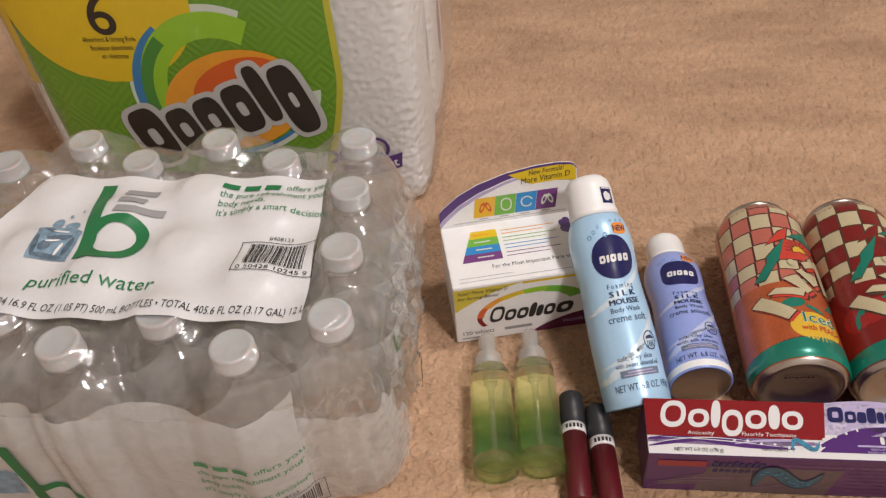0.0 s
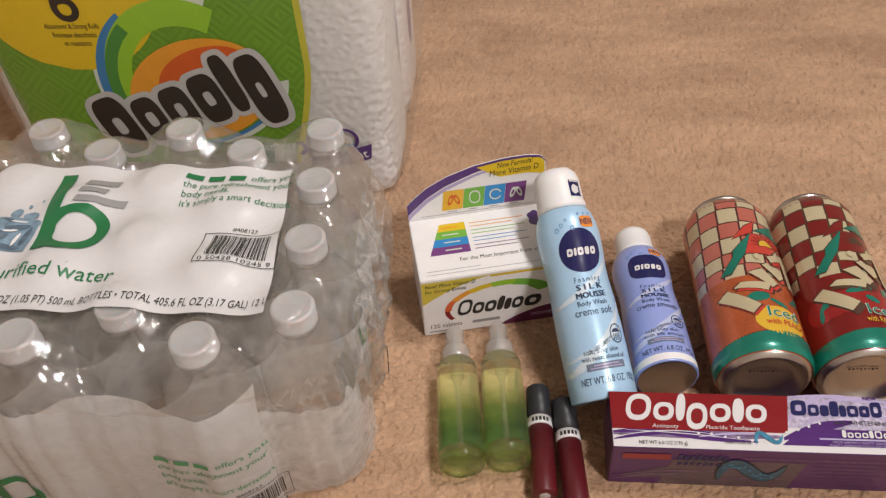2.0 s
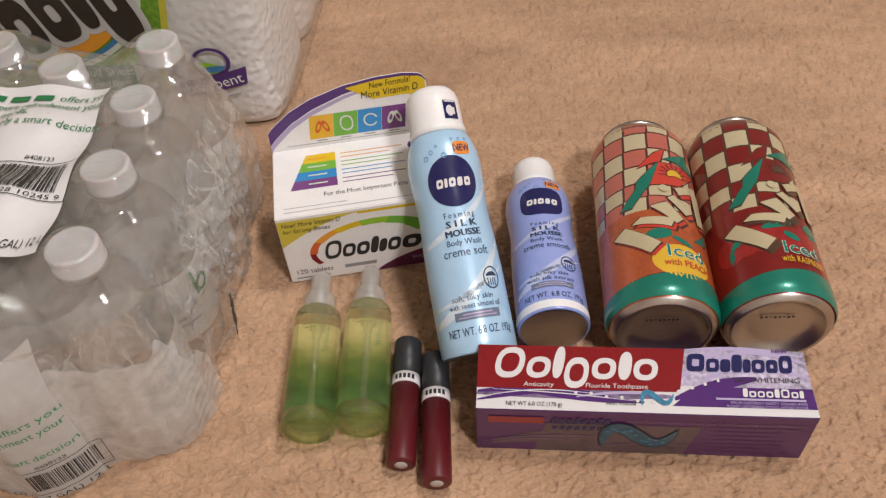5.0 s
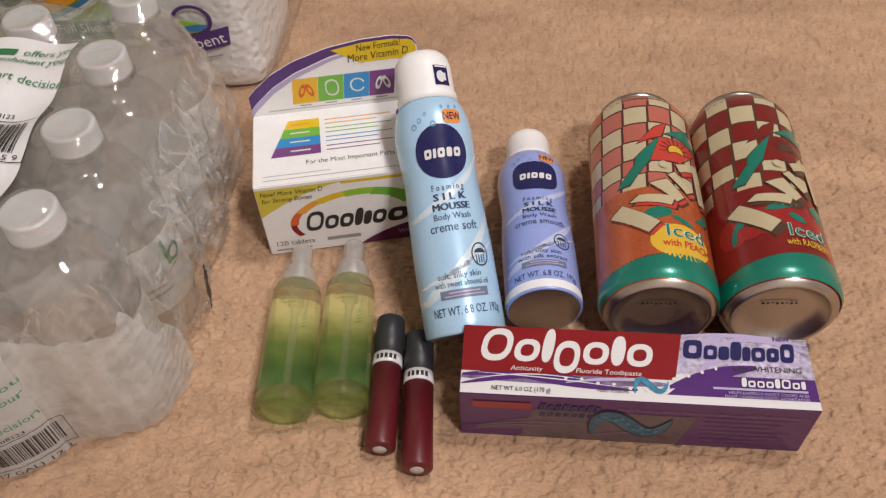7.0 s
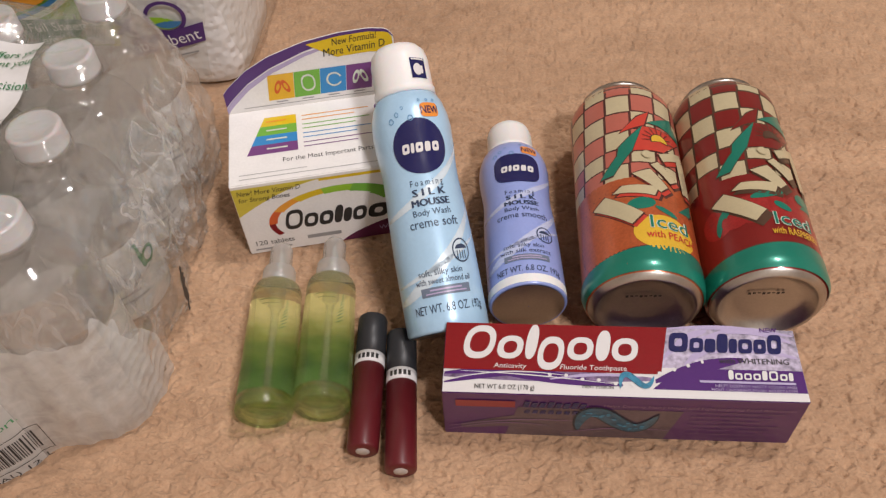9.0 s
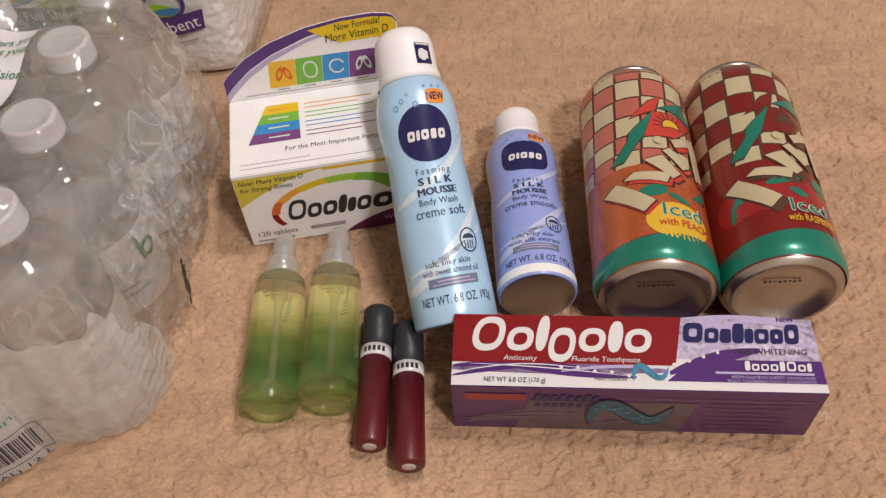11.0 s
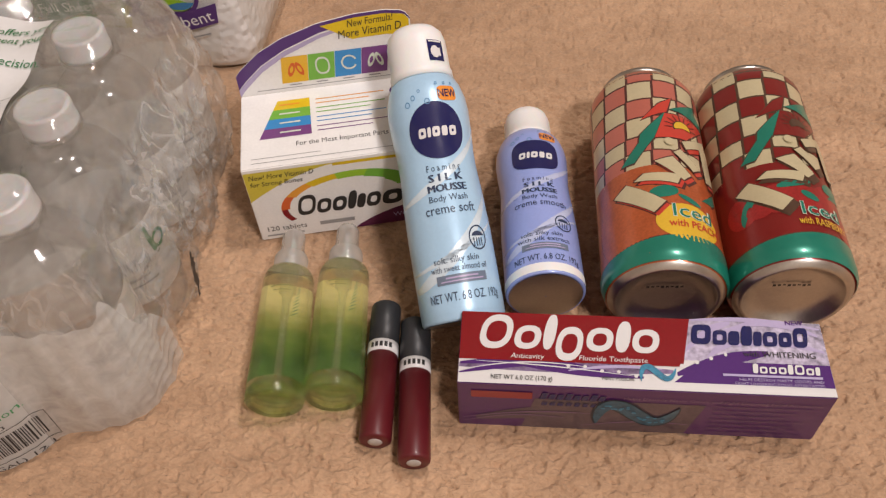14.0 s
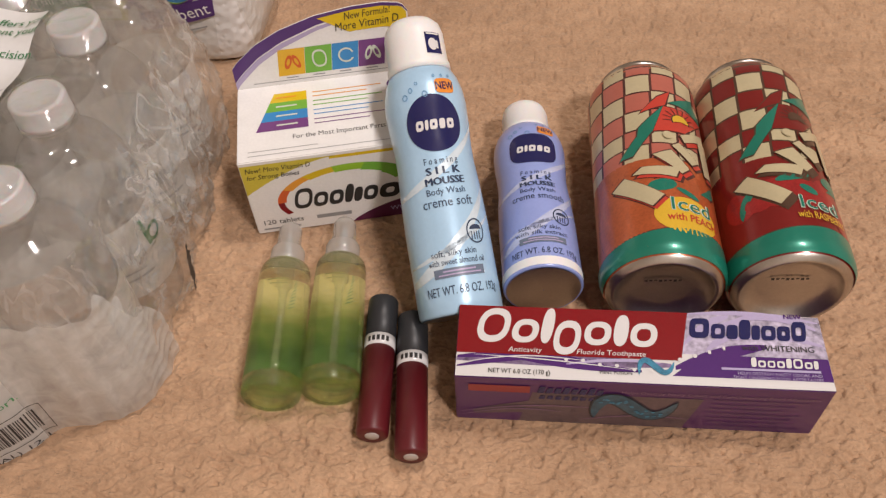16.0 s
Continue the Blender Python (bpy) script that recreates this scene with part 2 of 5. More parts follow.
def words(name, text, size, at, place, material, parent, width=None, turn=0.0, shear=0.0, align="LEFT", weight=0.0, space=1.0):
    """Lettering laid on a surface: text with its baseline's start (or centre) at print coordinates."""
    cu = bpy.data.curves.new(name, "FONT")
    cu.body, cu.size, cu.align_x, cu.shear, cu.offset, cu.resolution_u, cu.space_character = text, size, align, shear, weight * size, 6 if size > 0.02 else 2, space
    ob = bpy.data.objects.new(name, cu)
    scene.collection.objects.link(ob)
    data = bpy.data.meshes.new_from_object(ob.evaluated_get(bpy.context.evaluated_depsgraph_get()))
    bpy.data.objects.remove(ob)
    bpy.data.curves.remove(cu)
    data.name = name
    n = len(data.vertices)
    co = np.empty(n * 3)
    data.vertices.foreach_get("co", co)
    co = co.reshape(-1, 3)
    if width and n:
        span = co[:, 0].max() - co[:, 0].min()
        co[:, 0] *= width / max(span, 1e-6)
    c, s = math.cos(radians(turn)), math.sin(radians(turn))
    out = [place(at[0] + x * c - y * s, at[1] + x * s + y * c) for x, y, _ in co]
    data.vertices.foreach_set("co", np.array([tuple(p) for p in out]).ravel())
    data.materials.clear()
    data.update()
    return part(name, data, material, parent, smooth=False)


def tokens(u0, u1, v, heights, h, slant=0.2, gap=0.18, power=4.0, turn=0.0, grow=0.0):
    """Plain bars and rings that stand for a brand mark: entries (low, high[, hole[, share of the width]])."""
    shares = [e[3] if len(e) > 3 else 1.0 for e in heights]
    unit, at, rows = (u1 - u0) / sum(shares), 0.0, []
    c, s = math.cos(radians(turn)), math.sin(radians(turn))
    for e, share in zip(heights, shares):
        lo, hi, hole, w = e[0], e[1], e[2] if len(e) > 2 else 0.0, unit * share
        cu, cv = at + w / 2, (lo + hi) / 2 * h
        at += w
        piece = oval(0, 0, w * (1 - gap) / 2 + grow, (hi - lo) * h / 2 + grow, 0.0 if grow else hole, power=power, n=32, rings=3)
        rows.append([[(u0 + (cu + x + slant * (cv + y)) * c - (cv + y) * s, v + (cu + x + slant * (cv + y)) * s + (cv + y) * c) for x, y in r] for r in piece])
    return rows


def barcode(u0, v0, u1, v1, count=34, seed=3):
    rnd, x, rows = random.Random(seed), u0, []
    step = (u1 - u0) / count
    for i in range(count):
        w = step * rnd.choice((0.35, 0.5, 0.8))
        rows.append(quad(x, v0, x + w, v1, nu=1, nv=6))
        x += step
    return rows


def value_noise(x, y, cell, seed):
    """Smooth random heights over arrays of places."""
    rnd = np.random.RandomState(seed)
    table = rnd.rand(257, 257)
    u, v = x / cell + 40, y / cell + 40
    i, j = np.floor(u).astype(int), np.floor(v).astype(int)
    f, g = u - i, v - j
    f, g = f * f * (3 - 2 * f), g * g * (3 - 2 * g)
    i, j, i1, j1 = i % 257, j % 257, (i + 1) % 257, (j + 1) % 257
    return (table[i, j] * (1 - f) + table[i1, j] * f) * (1 - g) + (table[i, j1] * (1 - f) + table[i1, j1] * f) * g


# ---- colours ----
WHITE = mat("white_card", (0.80, 0.79, 0.775), 0.38, coat=0.25)
INK = mat("black_ink", (0.025, 0.024, 0.024), 0.4)
GREY_INK = mat("grey_ink", (0.30, 0.30, 0.30), 0.45)
NAVY = mat("navy_print", (0.014, 0.016, 0.085), 0.22, coat=0.3)
GREEN_INK = mat("green_ink", (0.02, 0.17, 0.06), 0.42)
WALL = mat("painted_wall", (0.76, 0.72, 0.66), 0.8, bump=0.2)


def blanket_mat():
    m, n, l, b = nodes_of("tan_fleece")
    b.inputs["Roughness"].default_value = 0.95
    b.inputs["Specular IOR Level"].default_value = 0.12
    b.inputs["Sheen Weight"].default_value, b.inputs["Sheen Roughness"].default_value = 0.25, 0.5
    b.inputs["Sheen Tint"].default_value = (1, 0.86, 0.72, 1)
    co = n.new("ShaderNodeTexCoord")
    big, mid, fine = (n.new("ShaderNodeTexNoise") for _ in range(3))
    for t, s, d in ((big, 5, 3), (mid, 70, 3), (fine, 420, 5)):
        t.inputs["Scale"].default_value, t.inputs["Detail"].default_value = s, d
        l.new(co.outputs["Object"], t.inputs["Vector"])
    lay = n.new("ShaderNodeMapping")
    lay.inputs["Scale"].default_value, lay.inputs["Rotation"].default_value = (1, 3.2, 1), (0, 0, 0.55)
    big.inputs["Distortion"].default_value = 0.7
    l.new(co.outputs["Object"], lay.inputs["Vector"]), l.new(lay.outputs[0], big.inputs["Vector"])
    # short narrow partings between the tufts
    st, tuft, ridge = n.new("ShaderNodeMapping"), n.new("ShaderNodeTexNoise"), n.new("ShaderNodeMapRange")
    st.inputs["Scale"].default_value, st.inputs["Rotation"].default_value = (1, 2.1, 1), (0, 0, 0.25)
    tuft.inputs["Scale"].default_value, tuft.inputs["Detail"].default_value, tuft.inputs["Distortion"].default_value = 185, 2, 0.8
    ridge.inputs["From Min"].default_value, ridge.inputs["From Max"].default_value = 0.32, 0.52
    l.new(co.outputs["Object"], st.inputs["Vector"]), l.new(st.outputs[0], tuft.inputs["Vector"]), l.new(tuft.outputs["Fac"], ridge.inputs["Value"])
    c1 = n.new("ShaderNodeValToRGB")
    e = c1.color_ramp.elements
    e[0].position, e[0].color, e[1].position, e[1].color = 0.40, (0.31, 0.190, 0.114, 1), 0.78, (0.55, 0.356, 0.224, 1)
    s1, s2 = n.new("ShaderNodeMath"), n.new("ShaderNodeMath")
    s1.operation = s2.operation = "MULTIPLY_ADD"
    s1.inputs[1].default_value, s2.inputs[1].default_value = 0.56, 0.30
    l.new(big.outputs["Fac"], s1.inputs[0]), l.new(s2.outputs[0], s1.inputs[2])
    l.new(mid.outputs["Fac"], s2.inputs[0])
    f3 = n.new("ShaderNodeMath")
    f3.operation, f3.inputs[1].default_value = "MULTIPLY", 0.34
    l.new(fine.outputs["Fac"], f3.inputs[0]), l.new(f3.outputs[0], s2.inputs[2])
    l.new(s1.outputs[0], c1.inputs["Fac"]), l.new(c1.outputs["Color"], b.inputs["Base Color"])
    bp, bq = n.new("ShaderNodeBump"), n.new("ShaderNodeBump")
    bp.inputs["Strength"].default_value, bp.inputs["Distance"].default_value = 0.38, 0.0018
    bq.inputs["Strength"].default_value, bq.inputs["Distance"].default_value = 0.8, 0.0011
    l.new(ridge.outputs[0], bp.inputs["Height"]), l.new(fine.outputs["Fac"], bq.inputs["Height"])
    l.new(bp.outputs["Normal"], bq.inputs["Normal"]), l.new(bq.outputs["Normal"], b.inputs["Normal"])
    return m


def spread(lo, hi, a, b, fine, coarse, middle, reach):
    """Grid lines from lo to hi: fine between a and b, middling out to reach, then wide."""
    out = list(np.arange(a, b, fine))
    for way, end in ((-1, lo), (1, hi)):
        x, step = (a, fine) if way < 0 else (out[-1], fine)
        more = []
        while (x - end) * way < 0:
            step = min(middle if abs(x) < reach else coarse, step * 1.25)
            x += way * step
            more.append(min(max(x, lo), hi))
        out = more[::-1] + out if way < 0 else out + more
    return np.array(out)


ROOM = (-2.2, 2.4, -1.8, 2.8, 2.45)


def ground_sheet():
    xs = spread(ROOM[0], ROOM[1], -0.20, 0.36, 0.0009, 0.12, 0.0026, 0.66)
    ys = spread(ROOM[2], ROOM[3], -0.09, 0.30, 0.0009, 0.12, 0.0026, 0.80)
    x, y = np.meshgrid(xs, ys)
    near = np.clip(1.6 - np.hypot(x, y - 0.3), 0, 1)
    folds = 0.010 * np.clip(np.hypot((x + 0.05), (y - 0.1)) - 0.42, 0, 0.5) * 2
    band = np.sin((x * 0.75 + y * 1.0) * 21 + 3 * value_noise(x, y, 0.22, 5))
    z = folds * (band * 0.35 + value_noise(x, y, 0.13, 2) - 0.5) * near
    wx, wy = 0.007 * value_noise(x, y, 0.009, 21), 0.007 * value_noise(x, y, 0.009, 22)
    pit_a = np.clip((0.42 - value_noise(x + 0.25 * y + wx, (y - 0.25 * x + wy) * 1.9, 0.0056, 7)) / 0.12, 0, 1)
    pit_b = np.clip((0.40 - value_noise(x - 0.3 * y + 3 + wy, (y + 0.3 * x + wx) * 1.8 + 2, 0.0046, 17)) / 0.12, 0, 1)
    pile = 0.0036 - 0.0015 * pit_a - 0.0013 * pit_b + 0.0008 * value_noise(x, y, 0.0042, 9) + 0.0006 * value_noise(x, y, 0.0021, 10)
    z += near * (pile - 0.0040)
    h, w = x.shape
    verts = np.stack([x, y, z], -1).reshape(-1, 3)
    idx = np.arange(h * w).reshape(h, w)
    faces = np.stack([idx[:-1, :-1], idx[:-1, 1:], idx[1:, 1:], idx[1:, :-1]], -1).reshape(-1, 4)
    data = bpy.data.meshes.new("ground")
    data.from_pydata(verts.tolist(), [], faces.tolist())
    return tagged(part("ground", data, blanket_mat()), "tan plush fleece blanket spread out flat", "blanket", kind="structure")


ground_sheet()


def wall(name, w, d, h, at):
    ob = part(name, box(w, d, h, 0), WALL, smooth=False)
    ob.location = at
    return tagged(ob, "plain painted room wall", "wall", kind="structure")


x0, x1, y0, y1, top = ROOM
wall("wall_north", x1 - x0, 0.1, top + 0.05, (x0, y1, -0.05))
wall("wall_south", x1 - x0, 0.1, top + 0.05, (x0, y0 - 0.1, -0.05))
wall("wall_west", 0.1, y1 - y0 + 0.2, top + 0.05, (x0 - 0.1, y0 - 0.1, -0.05))
wall("wall_east", 0.1, y1 - y0 + 0.2, top + 0.05, (x1, y0 - 0.1, -0.05))
ceil = part("ceiling", box(x1 - x0 + 0.2, y1 - y0 + 0.2, 0.1, 0), mat("ceiling_paint", (0.72, 0.68, 0.62), 0.85), smooth=False)
ceil.location = (x0 - 0.1, y0 - 0.1, top)
tagged(ceil, "plain painted ceiling", "ceiling", kind="structure")


# ---- pack of water bottles ----
CLEAR = clear_mat("clear_bottle")
CAP = mat("white_cap", (0.47, 0.47, 0.47), 0.28, sub=0.3, vary=0.03)
BOTTLE_LABEL = film_mat("bottle_label", 0.30, 0.90, 0.25, uneven=0.15)
FILM = film_mat("shrink_film", 0.90, 0.92, 0.07, (0.99, 0.99, 0.985), uneven=0.6, relief=0.4, gloss=0.11, folds=0.07)
# whiter, with stronger lines, so the glints on its wrinkles are in the colour
FILM_SIDE = film_mat("crumpled_film", 0.87, 0.95, 0.10, (0.99, 0.99, 0.985), uneven=0.7, relief=0.9, gloss=0.20, folds=0.26)
CREASED = film_mat("creased_white_film", 0.55, 0.90, 0.10, uneven=0.2, relief=0.25, folds=0.03)
FILM_PRINT = mat("printed_film", (0.66, 0.655, 0.65), 0.34, vary=0.03, scale=25, bump=0.45, bump_scale=38)
FILM_WHITE = film_mat("white_printed_film", 0.11, 0.74, 0.22, uneven=0.06)
PALE_GREEN = mat("pale_green_ink", (0.08, 0.30, 0.13), 0.45)
GLASS_INK = mat("blue_grey_ink", (0.20, 0.30, 0.38), 0.45, vary=0.5, scale=160)

RIBS = [(0.0312 if i % 2 else 0.0292, 0.014 + 0.0068 * i) for i in range(12)]
BOTTLE = [(0.021, 0.003), (0.024, 0.0), (0.028, 0.002), (0.0305, 0.007)] + RIBS + [(0.0312, 0.098), (0.0315, 0.103), (0.0313, 0.108), (0.0305, 0.116), (0.0292, 0.1225), (0.0270, 0.1285), (0.0238, 0.1340), (0.0200, 0.1380), (0.0165, 0.1408), (0.0140, 0.1435), (0.0128, 0.1465), (0.0125, 0.1505),
          (0.0155, 0.1512), (0.0155, 0.1530), (0.0125, 0.1535), (0.0125, 0.158)]
CAP_PROFILE = [(0.0139, 0.1538), (0.0146, 0.1541), (0.0146, 0.1562), (0.0143, 0.1564), (0.0145, 0.1660), (0.0138, 0.1674), (0.0118, 0.1676), (0.0112, 0.1671), (0.004, 0.1671), (0.001, 0.1671)]
COLS, LINES = 6, 4


def bottle_spot(k, j):
    """Places of the bottles: staggered columns k, lines j from the front."""
    return -0.2135 - 0.0577 * k - 0.0036 * (j - 0.5), 0.0205 + 0.0628 * j - (0.0275 if k % 2 else 0.0)


pack = thing("water_bottle_pack", pose(-0.36, 0.1, 0), "shrink-wrapped pack of clear water bottles with white caps", "water bottles")
bottle_mesh = lathe(BOTTLE, 40, lambda a, z: 0.0006 * math.sin(5 * a) if z < 0.09 else 0)
cap_mesh = lathe(CAP_PROFILE, 60, lambda a, z: 0.00022 * (1 if math.sin(30 * a) > 0 else -1) if 0.157 < z < 0.1655 else 0)
label_mesh = lathe([(0.0316, 0.030), (0.0318, 0.031), (0.0318, 0.089), (0.0316, 0.090)], 40)
bm = bmesh.new()
bm.from_mesh(label_mesh)
bmesh.ops.delete(bm, geom=[f for f in bm.faces if len(f.verts) > 4], context="FACES")
bm.to_mesh(label_mesh)
bm.free()
rnd = random.Random(4)
for k in range(COLS):
    for j in range(LINES):
        x, y = bottle_spot(k, j)
        b = part("bottle", bottle_mesh, CLEAR, pack)
        b.matrix_basis = pose(x + 0.36, y - 0.1, 0, 0, 0, rnd.uniform(-20, 20))
        part("cap", cap_mesh, CAP, b, "white ribbed plastic screw cap")
        part("label", label_mesh, BOTTLE_LABEL, b, "white translucent wrap label")
        if k == 0 or j == 0:
            on = round_to(lambda v: 0.0319, 0.0004)
            a = 0.032 * (1.0 if k == 0 else 0.1)
            printed("print", [quad(a - 0.012, 0.046 + 0.006 * i, a + 0.012 - 0.004 * (i % 2), 0.048 + 0.006 * i, nu=8, nv=1) for i in range(2)] + barcode(a - 0.010, 0.060, a + 0.012, 0.070, 16, j), on, GREY_INK, b)
            if j == 1:
                printed("mark", [quad(a + 0.016, 0.064, a + 0.019, 0.086, -0.1, 2, 4), oval(a + 0.023, 0.070, 0.0065, 0.0065, 0.62, n=20, rings=1)], on, GREEN_INK, b)


def hull(points):
    pts = sorted(set(points))
    def half(seq):
        out = []
        for p in seq:
            while len(out) > 1 and (out[-1][0] - out[-2][0]) * (p[1] - out[-2][1]) - (out[-1][1] - out[-2][1]) * (p[0] - out[-2][0]) <= 0:
                out.pop()
            out.append(p)
        return out[:-1]
    return half(pts) + half(pts[::-1])


SPOTS = np.array([bottle_spot(k, j) for k in range(COLS) for j in range(LINES)])


def film_height(x, y):
    """Height of the film drawn tight over the caps."""
    r = np.hypot(SPOTS[:, 0] - x, SPOTS[:, 1] - y)
    z = 0.1684 - 0.62 * np.maximum(r - 0.0145, 0) - 9.0 * np.maximum(r - 0.0145, 0) ** 2
    near = np.sort(z)[::-1][:3]
    return float(near[0] + 0.10 * max(0, 0.02 - (near[0] - near[1])) - 0.0)


EDGE = []


def film_shell():
    edge = hull([(round(x + 0.0352 * math.cos(a), 5), round(y + 0.0352 * math.sin(a), 5)) for x, y in SPOTS for a in np.linspace(0, 2 * math.pi, 24, endpoint=False)])
    edge = np.array(edge + edge[:1])
    run = np.r_[0, np.cumsum(np.hypot(*np.diff(edge, axis=0).T))]
    s = np.linspace(0, run[-1], 560, endpoint=False)
    px, py = np.interp(s, run, edge[:, 0]), np.interp(s, run, edge[:, 1])
    cx, cy, rows = px.mean(), py.mean(), []
    # wrinkles that run up the sides, and a pinch between neighbouring bottles
    wr = value_noise(s * 1.0, s * 0, 0.007, 3) - 0.5
    gap = np.array([np.min(np.hypot(SPOTS[:, 0] - a, SPOTS[:, 1] - b)) - 0.0335 for a, b in zip(px, py)])
    end = np.clip((px + 0.27) / 0.06, 0, 1)
    zs = np.linspace(0.001, 0.115, 44)
    for z in zs:
        q = 0.0030 * wr * (0.6 + 0.8 * value_noise(s, np.full_like(s, z * 3), 0.025, 6)) + np.minimum(gap, 0.012) * 0.6
        q += 0.004 * (z < 0.01) * (0.01 - z) / 0.01 + 0.22 * max(0, z - 0.095) * 1.0
        # sharp folds, most of them at the pack's open end
        f1 = np.abs(value_noise(s + 0.6 * z, np.full_like(s, z) - 0.3 * s, 0.020, 41) - 0.5) * 2
        f2 = np.abs(value_noise(s - 0.9 * z, np.full_like(s, z) * 0.7 + 0.4 * s, 0.013, 42) - 0.5) * 2
        q += 0.0030 * end * np.clip((0.045 - py) / 0.03, 0, 1)
        q -= 0.0080 * end * np.clip((py - 0.03) / 0.04, 0, 1) * math.sin(math.pi * min(1, z / 0.115))
        q -= (0.25 + 0.75 * end * np.clip((py - 0.0) / 0.05, 0, 1)) * (0.0038 * (1 - f1) ** 5 + 0.0022 * (1 - f2) ** 4)
        ux, uy = cx - px, cy - py
        n = np.hypot(ux, uy)
        rows.append([(a, b, z) for a, b in zip(px + ux / n * q, py + uy / n * q)])
        if z == zs[22]:
            EDGE.extend((a, b) for a, b, _ in rows[-1])
    for f in np.concatenate([[0.965, 0.93, 0.9], np.linspace(0.87, 0.02, 44)]):
        row = []
        for a, b, w in zip(cx + (px - cx) * f, cy + (py - cy) * f, wr):
            z = film_height(a, b) + 0.0016 * w
            if f > 0.89:
                z = min(z, 0.118 + (0.965 - f) * 0.45 + 0.012)
            row.append((a, b, z))
        rows.append(row)
    for name, strip, material, label in (("film_side", rows[:len(zs) + 1], FILM_SIDE, "clear crumpled sides of the shrink film"), ("film_top", rows[len(zs):], FILM, "clear shrink film drawn over the caps")):
        data = from_grid(strip, close=True)
        data.transform(Matrix.Translation((0.36, -0.1, 0)))
        part(name, data, material, pack, label)


film_shell()
GRID_U, GRID_V = np.arange(-0.56, -0.15, 0.004), np.arange(-0.06, 0.28, 0.004)
tight = np.array([[film_height(u, v) for v in GRID_V] for u in GRID_U])
soft = tight.copy()
for _ in range(15):
    soft[1:-1, 1:-1] = 0.2 * (soft[1:-1, 1:-1] + soft[2:, 1:-1] + soft[:-2, 1:-1] + soft[1:-1, 2:] + soft[1:-1, :-2])
slack = np.maximum(tight, soft + 0.0022)
for _ in range(3):
    slack[1:-1, 1:-1] = 0.2 * (slack[1:-1, 1:-1] + slack[2:, 1:-1] + slack[:-2, 1:-1] + slack[1:-1, 2:] + slack[1:-1, :-2])
slack = np.maximum(tight, slack)


def TOP(u, v, lift=0.0012):
    """On the label, which spans more smoothly from cap to cap than the clear film."""
    u, v = -0.083 + (u + 0.083) * 0.976, -0.324 + (v + 0.324) * 0.976
    a, b = (u - GRID_U[0]) / 0.004, (v - GRID_V[0]) / 0.004
    i, j = int(a), int(b)
    a, b = a - i, b - j
    z = (slack[i, j] * (1 - a) + slack[i + 1, j] * a) * (1 - b) + (slack[i, j + 1] * (1 - a) + slack[i + 1, j + 1] * a) * b
    return Vector((u + 0.36, v - 0.1, z + lift))


ON_TOP = lambda u, v: TOP(u, v, 0.0022)
LABEL_ROWS = []
for j in range(31):
    v = 0.0235 + 0.150 * j / 30
    u0, u1 = -0.497 + 0.03 * ((j - 15) / 15) ** 2, -0.2325 - 0.07 * (v - 0.02)
    LABEL_ROWS.append([(u0 + (u1 - u0) * i / 60, v) for i in range(61)])
printed("film_label", [LABEL_ROWS], TOP, FILM_PRINT, pack, "white printed panel of the film")
printed("mark", [quad(-0.4155, 0.0790, -0.4035, 0.1640, -0.10, 4, 12), oval(-0.3915, 0.1010, 0.0255, 0.0235, 0.62, n=40, rings=3)], ON_TOP, GREEN_INK, pack, "green leaf-like mark")
printed_each("brand_bar", [quad(-0.401, 0.150 - 0.0115 * i, -0.401 + w, 0.157 - 0.0115 * i, 0.2, 8, 2) for i, w in enumerate((0.026, 0.020, 0.038))], ON_TOP, GREY_INK, pack)
printed_each("glass_shade", [oval(-0.4470, 0.0900, 0.0022, 0.0110, turn=6, n=14, rings=2), oval(-0.4250, 0.0930, 0.0020, 0.0100, turn=-6, n=14, rings=2), oval(-0.4350, 0.0810, 0.0110, 0.0022, n=14, rings=2), oval(-0.4330, 0.1010, 0.0085, 0.0028, turn=25, n=14, rings=2), oval(-0.4400, 0.0900, 0.0035, 0.0050, turn=-30, n=14, rings=2), oval(-0.4420, 0.1080, 0.0050, 0.0016, turn=-15, n=12, rings=1)], lambda u, v: TOP(u, v, 0.0027), mat("dark_blue_grey_ink", (0.10, 0.145, 0.19), 0.45, vary=0.5, scale=200), pack)
printed_each("glass_light", [oval(-0.4300, 0.0890, 0.0012, 0.0070, turn=-8, n=12, rings=1), oval(-0.4360, 0.0960, 0.0050, 0.0010, turn=30, n=12, rings=1), oval(-0.4345, 0.1075, 0.0060, 0.0010, turn=6, n=12, rings=1)], lambda u, v: TOP(u, v, 0.0029), WHITE, pack)
printed("water_glass", [quad(-0.4505, 0.078, -0.4205, 0.108, 0.0, 6, 6), oval(-0.4355, 0.108, 0.0165, 0.005, n=24, rings=2), oval(-0.4300, 0.116, 0.006, 0.004, n=12, rings=2), oval(-0.4420, 0.118, 0.004, 0.006, n=12, rings=2), oval(-0.4355, 0.127, 0.0015, 0.002, n=8, rings=1), oval(-0.4270, 0.132, 0.001, 0.0015, n=8, rings=1)], ON_TOP, GLASS_INK, pack, "picture of a splashing water glass")
words("lettering", "purified water", 0.0170, (-0.4400, 0.0520), ON_TOP, GREEN_INK, pack, width=0.0930)
words("lettering", "24 16.9 FL OZ (1.05 PT) 500 mL BOTTLES \u2022 TOTAL 405.6 FL OZ (3.17 GAL) 12 L", 0.0098, (-0.4480, 0.0300), ON_TOP, INK, pack, width=0.2150)
printed_each("brand_bar", [quad(-0.3230 + 0.0165 * i, 0.1575, -0.3230 + 0.0165 * i + 0.0125, 0.1632, 0.1, 4, 2) for i in range(3)], ON_TOP, GREEN_INK, pack)
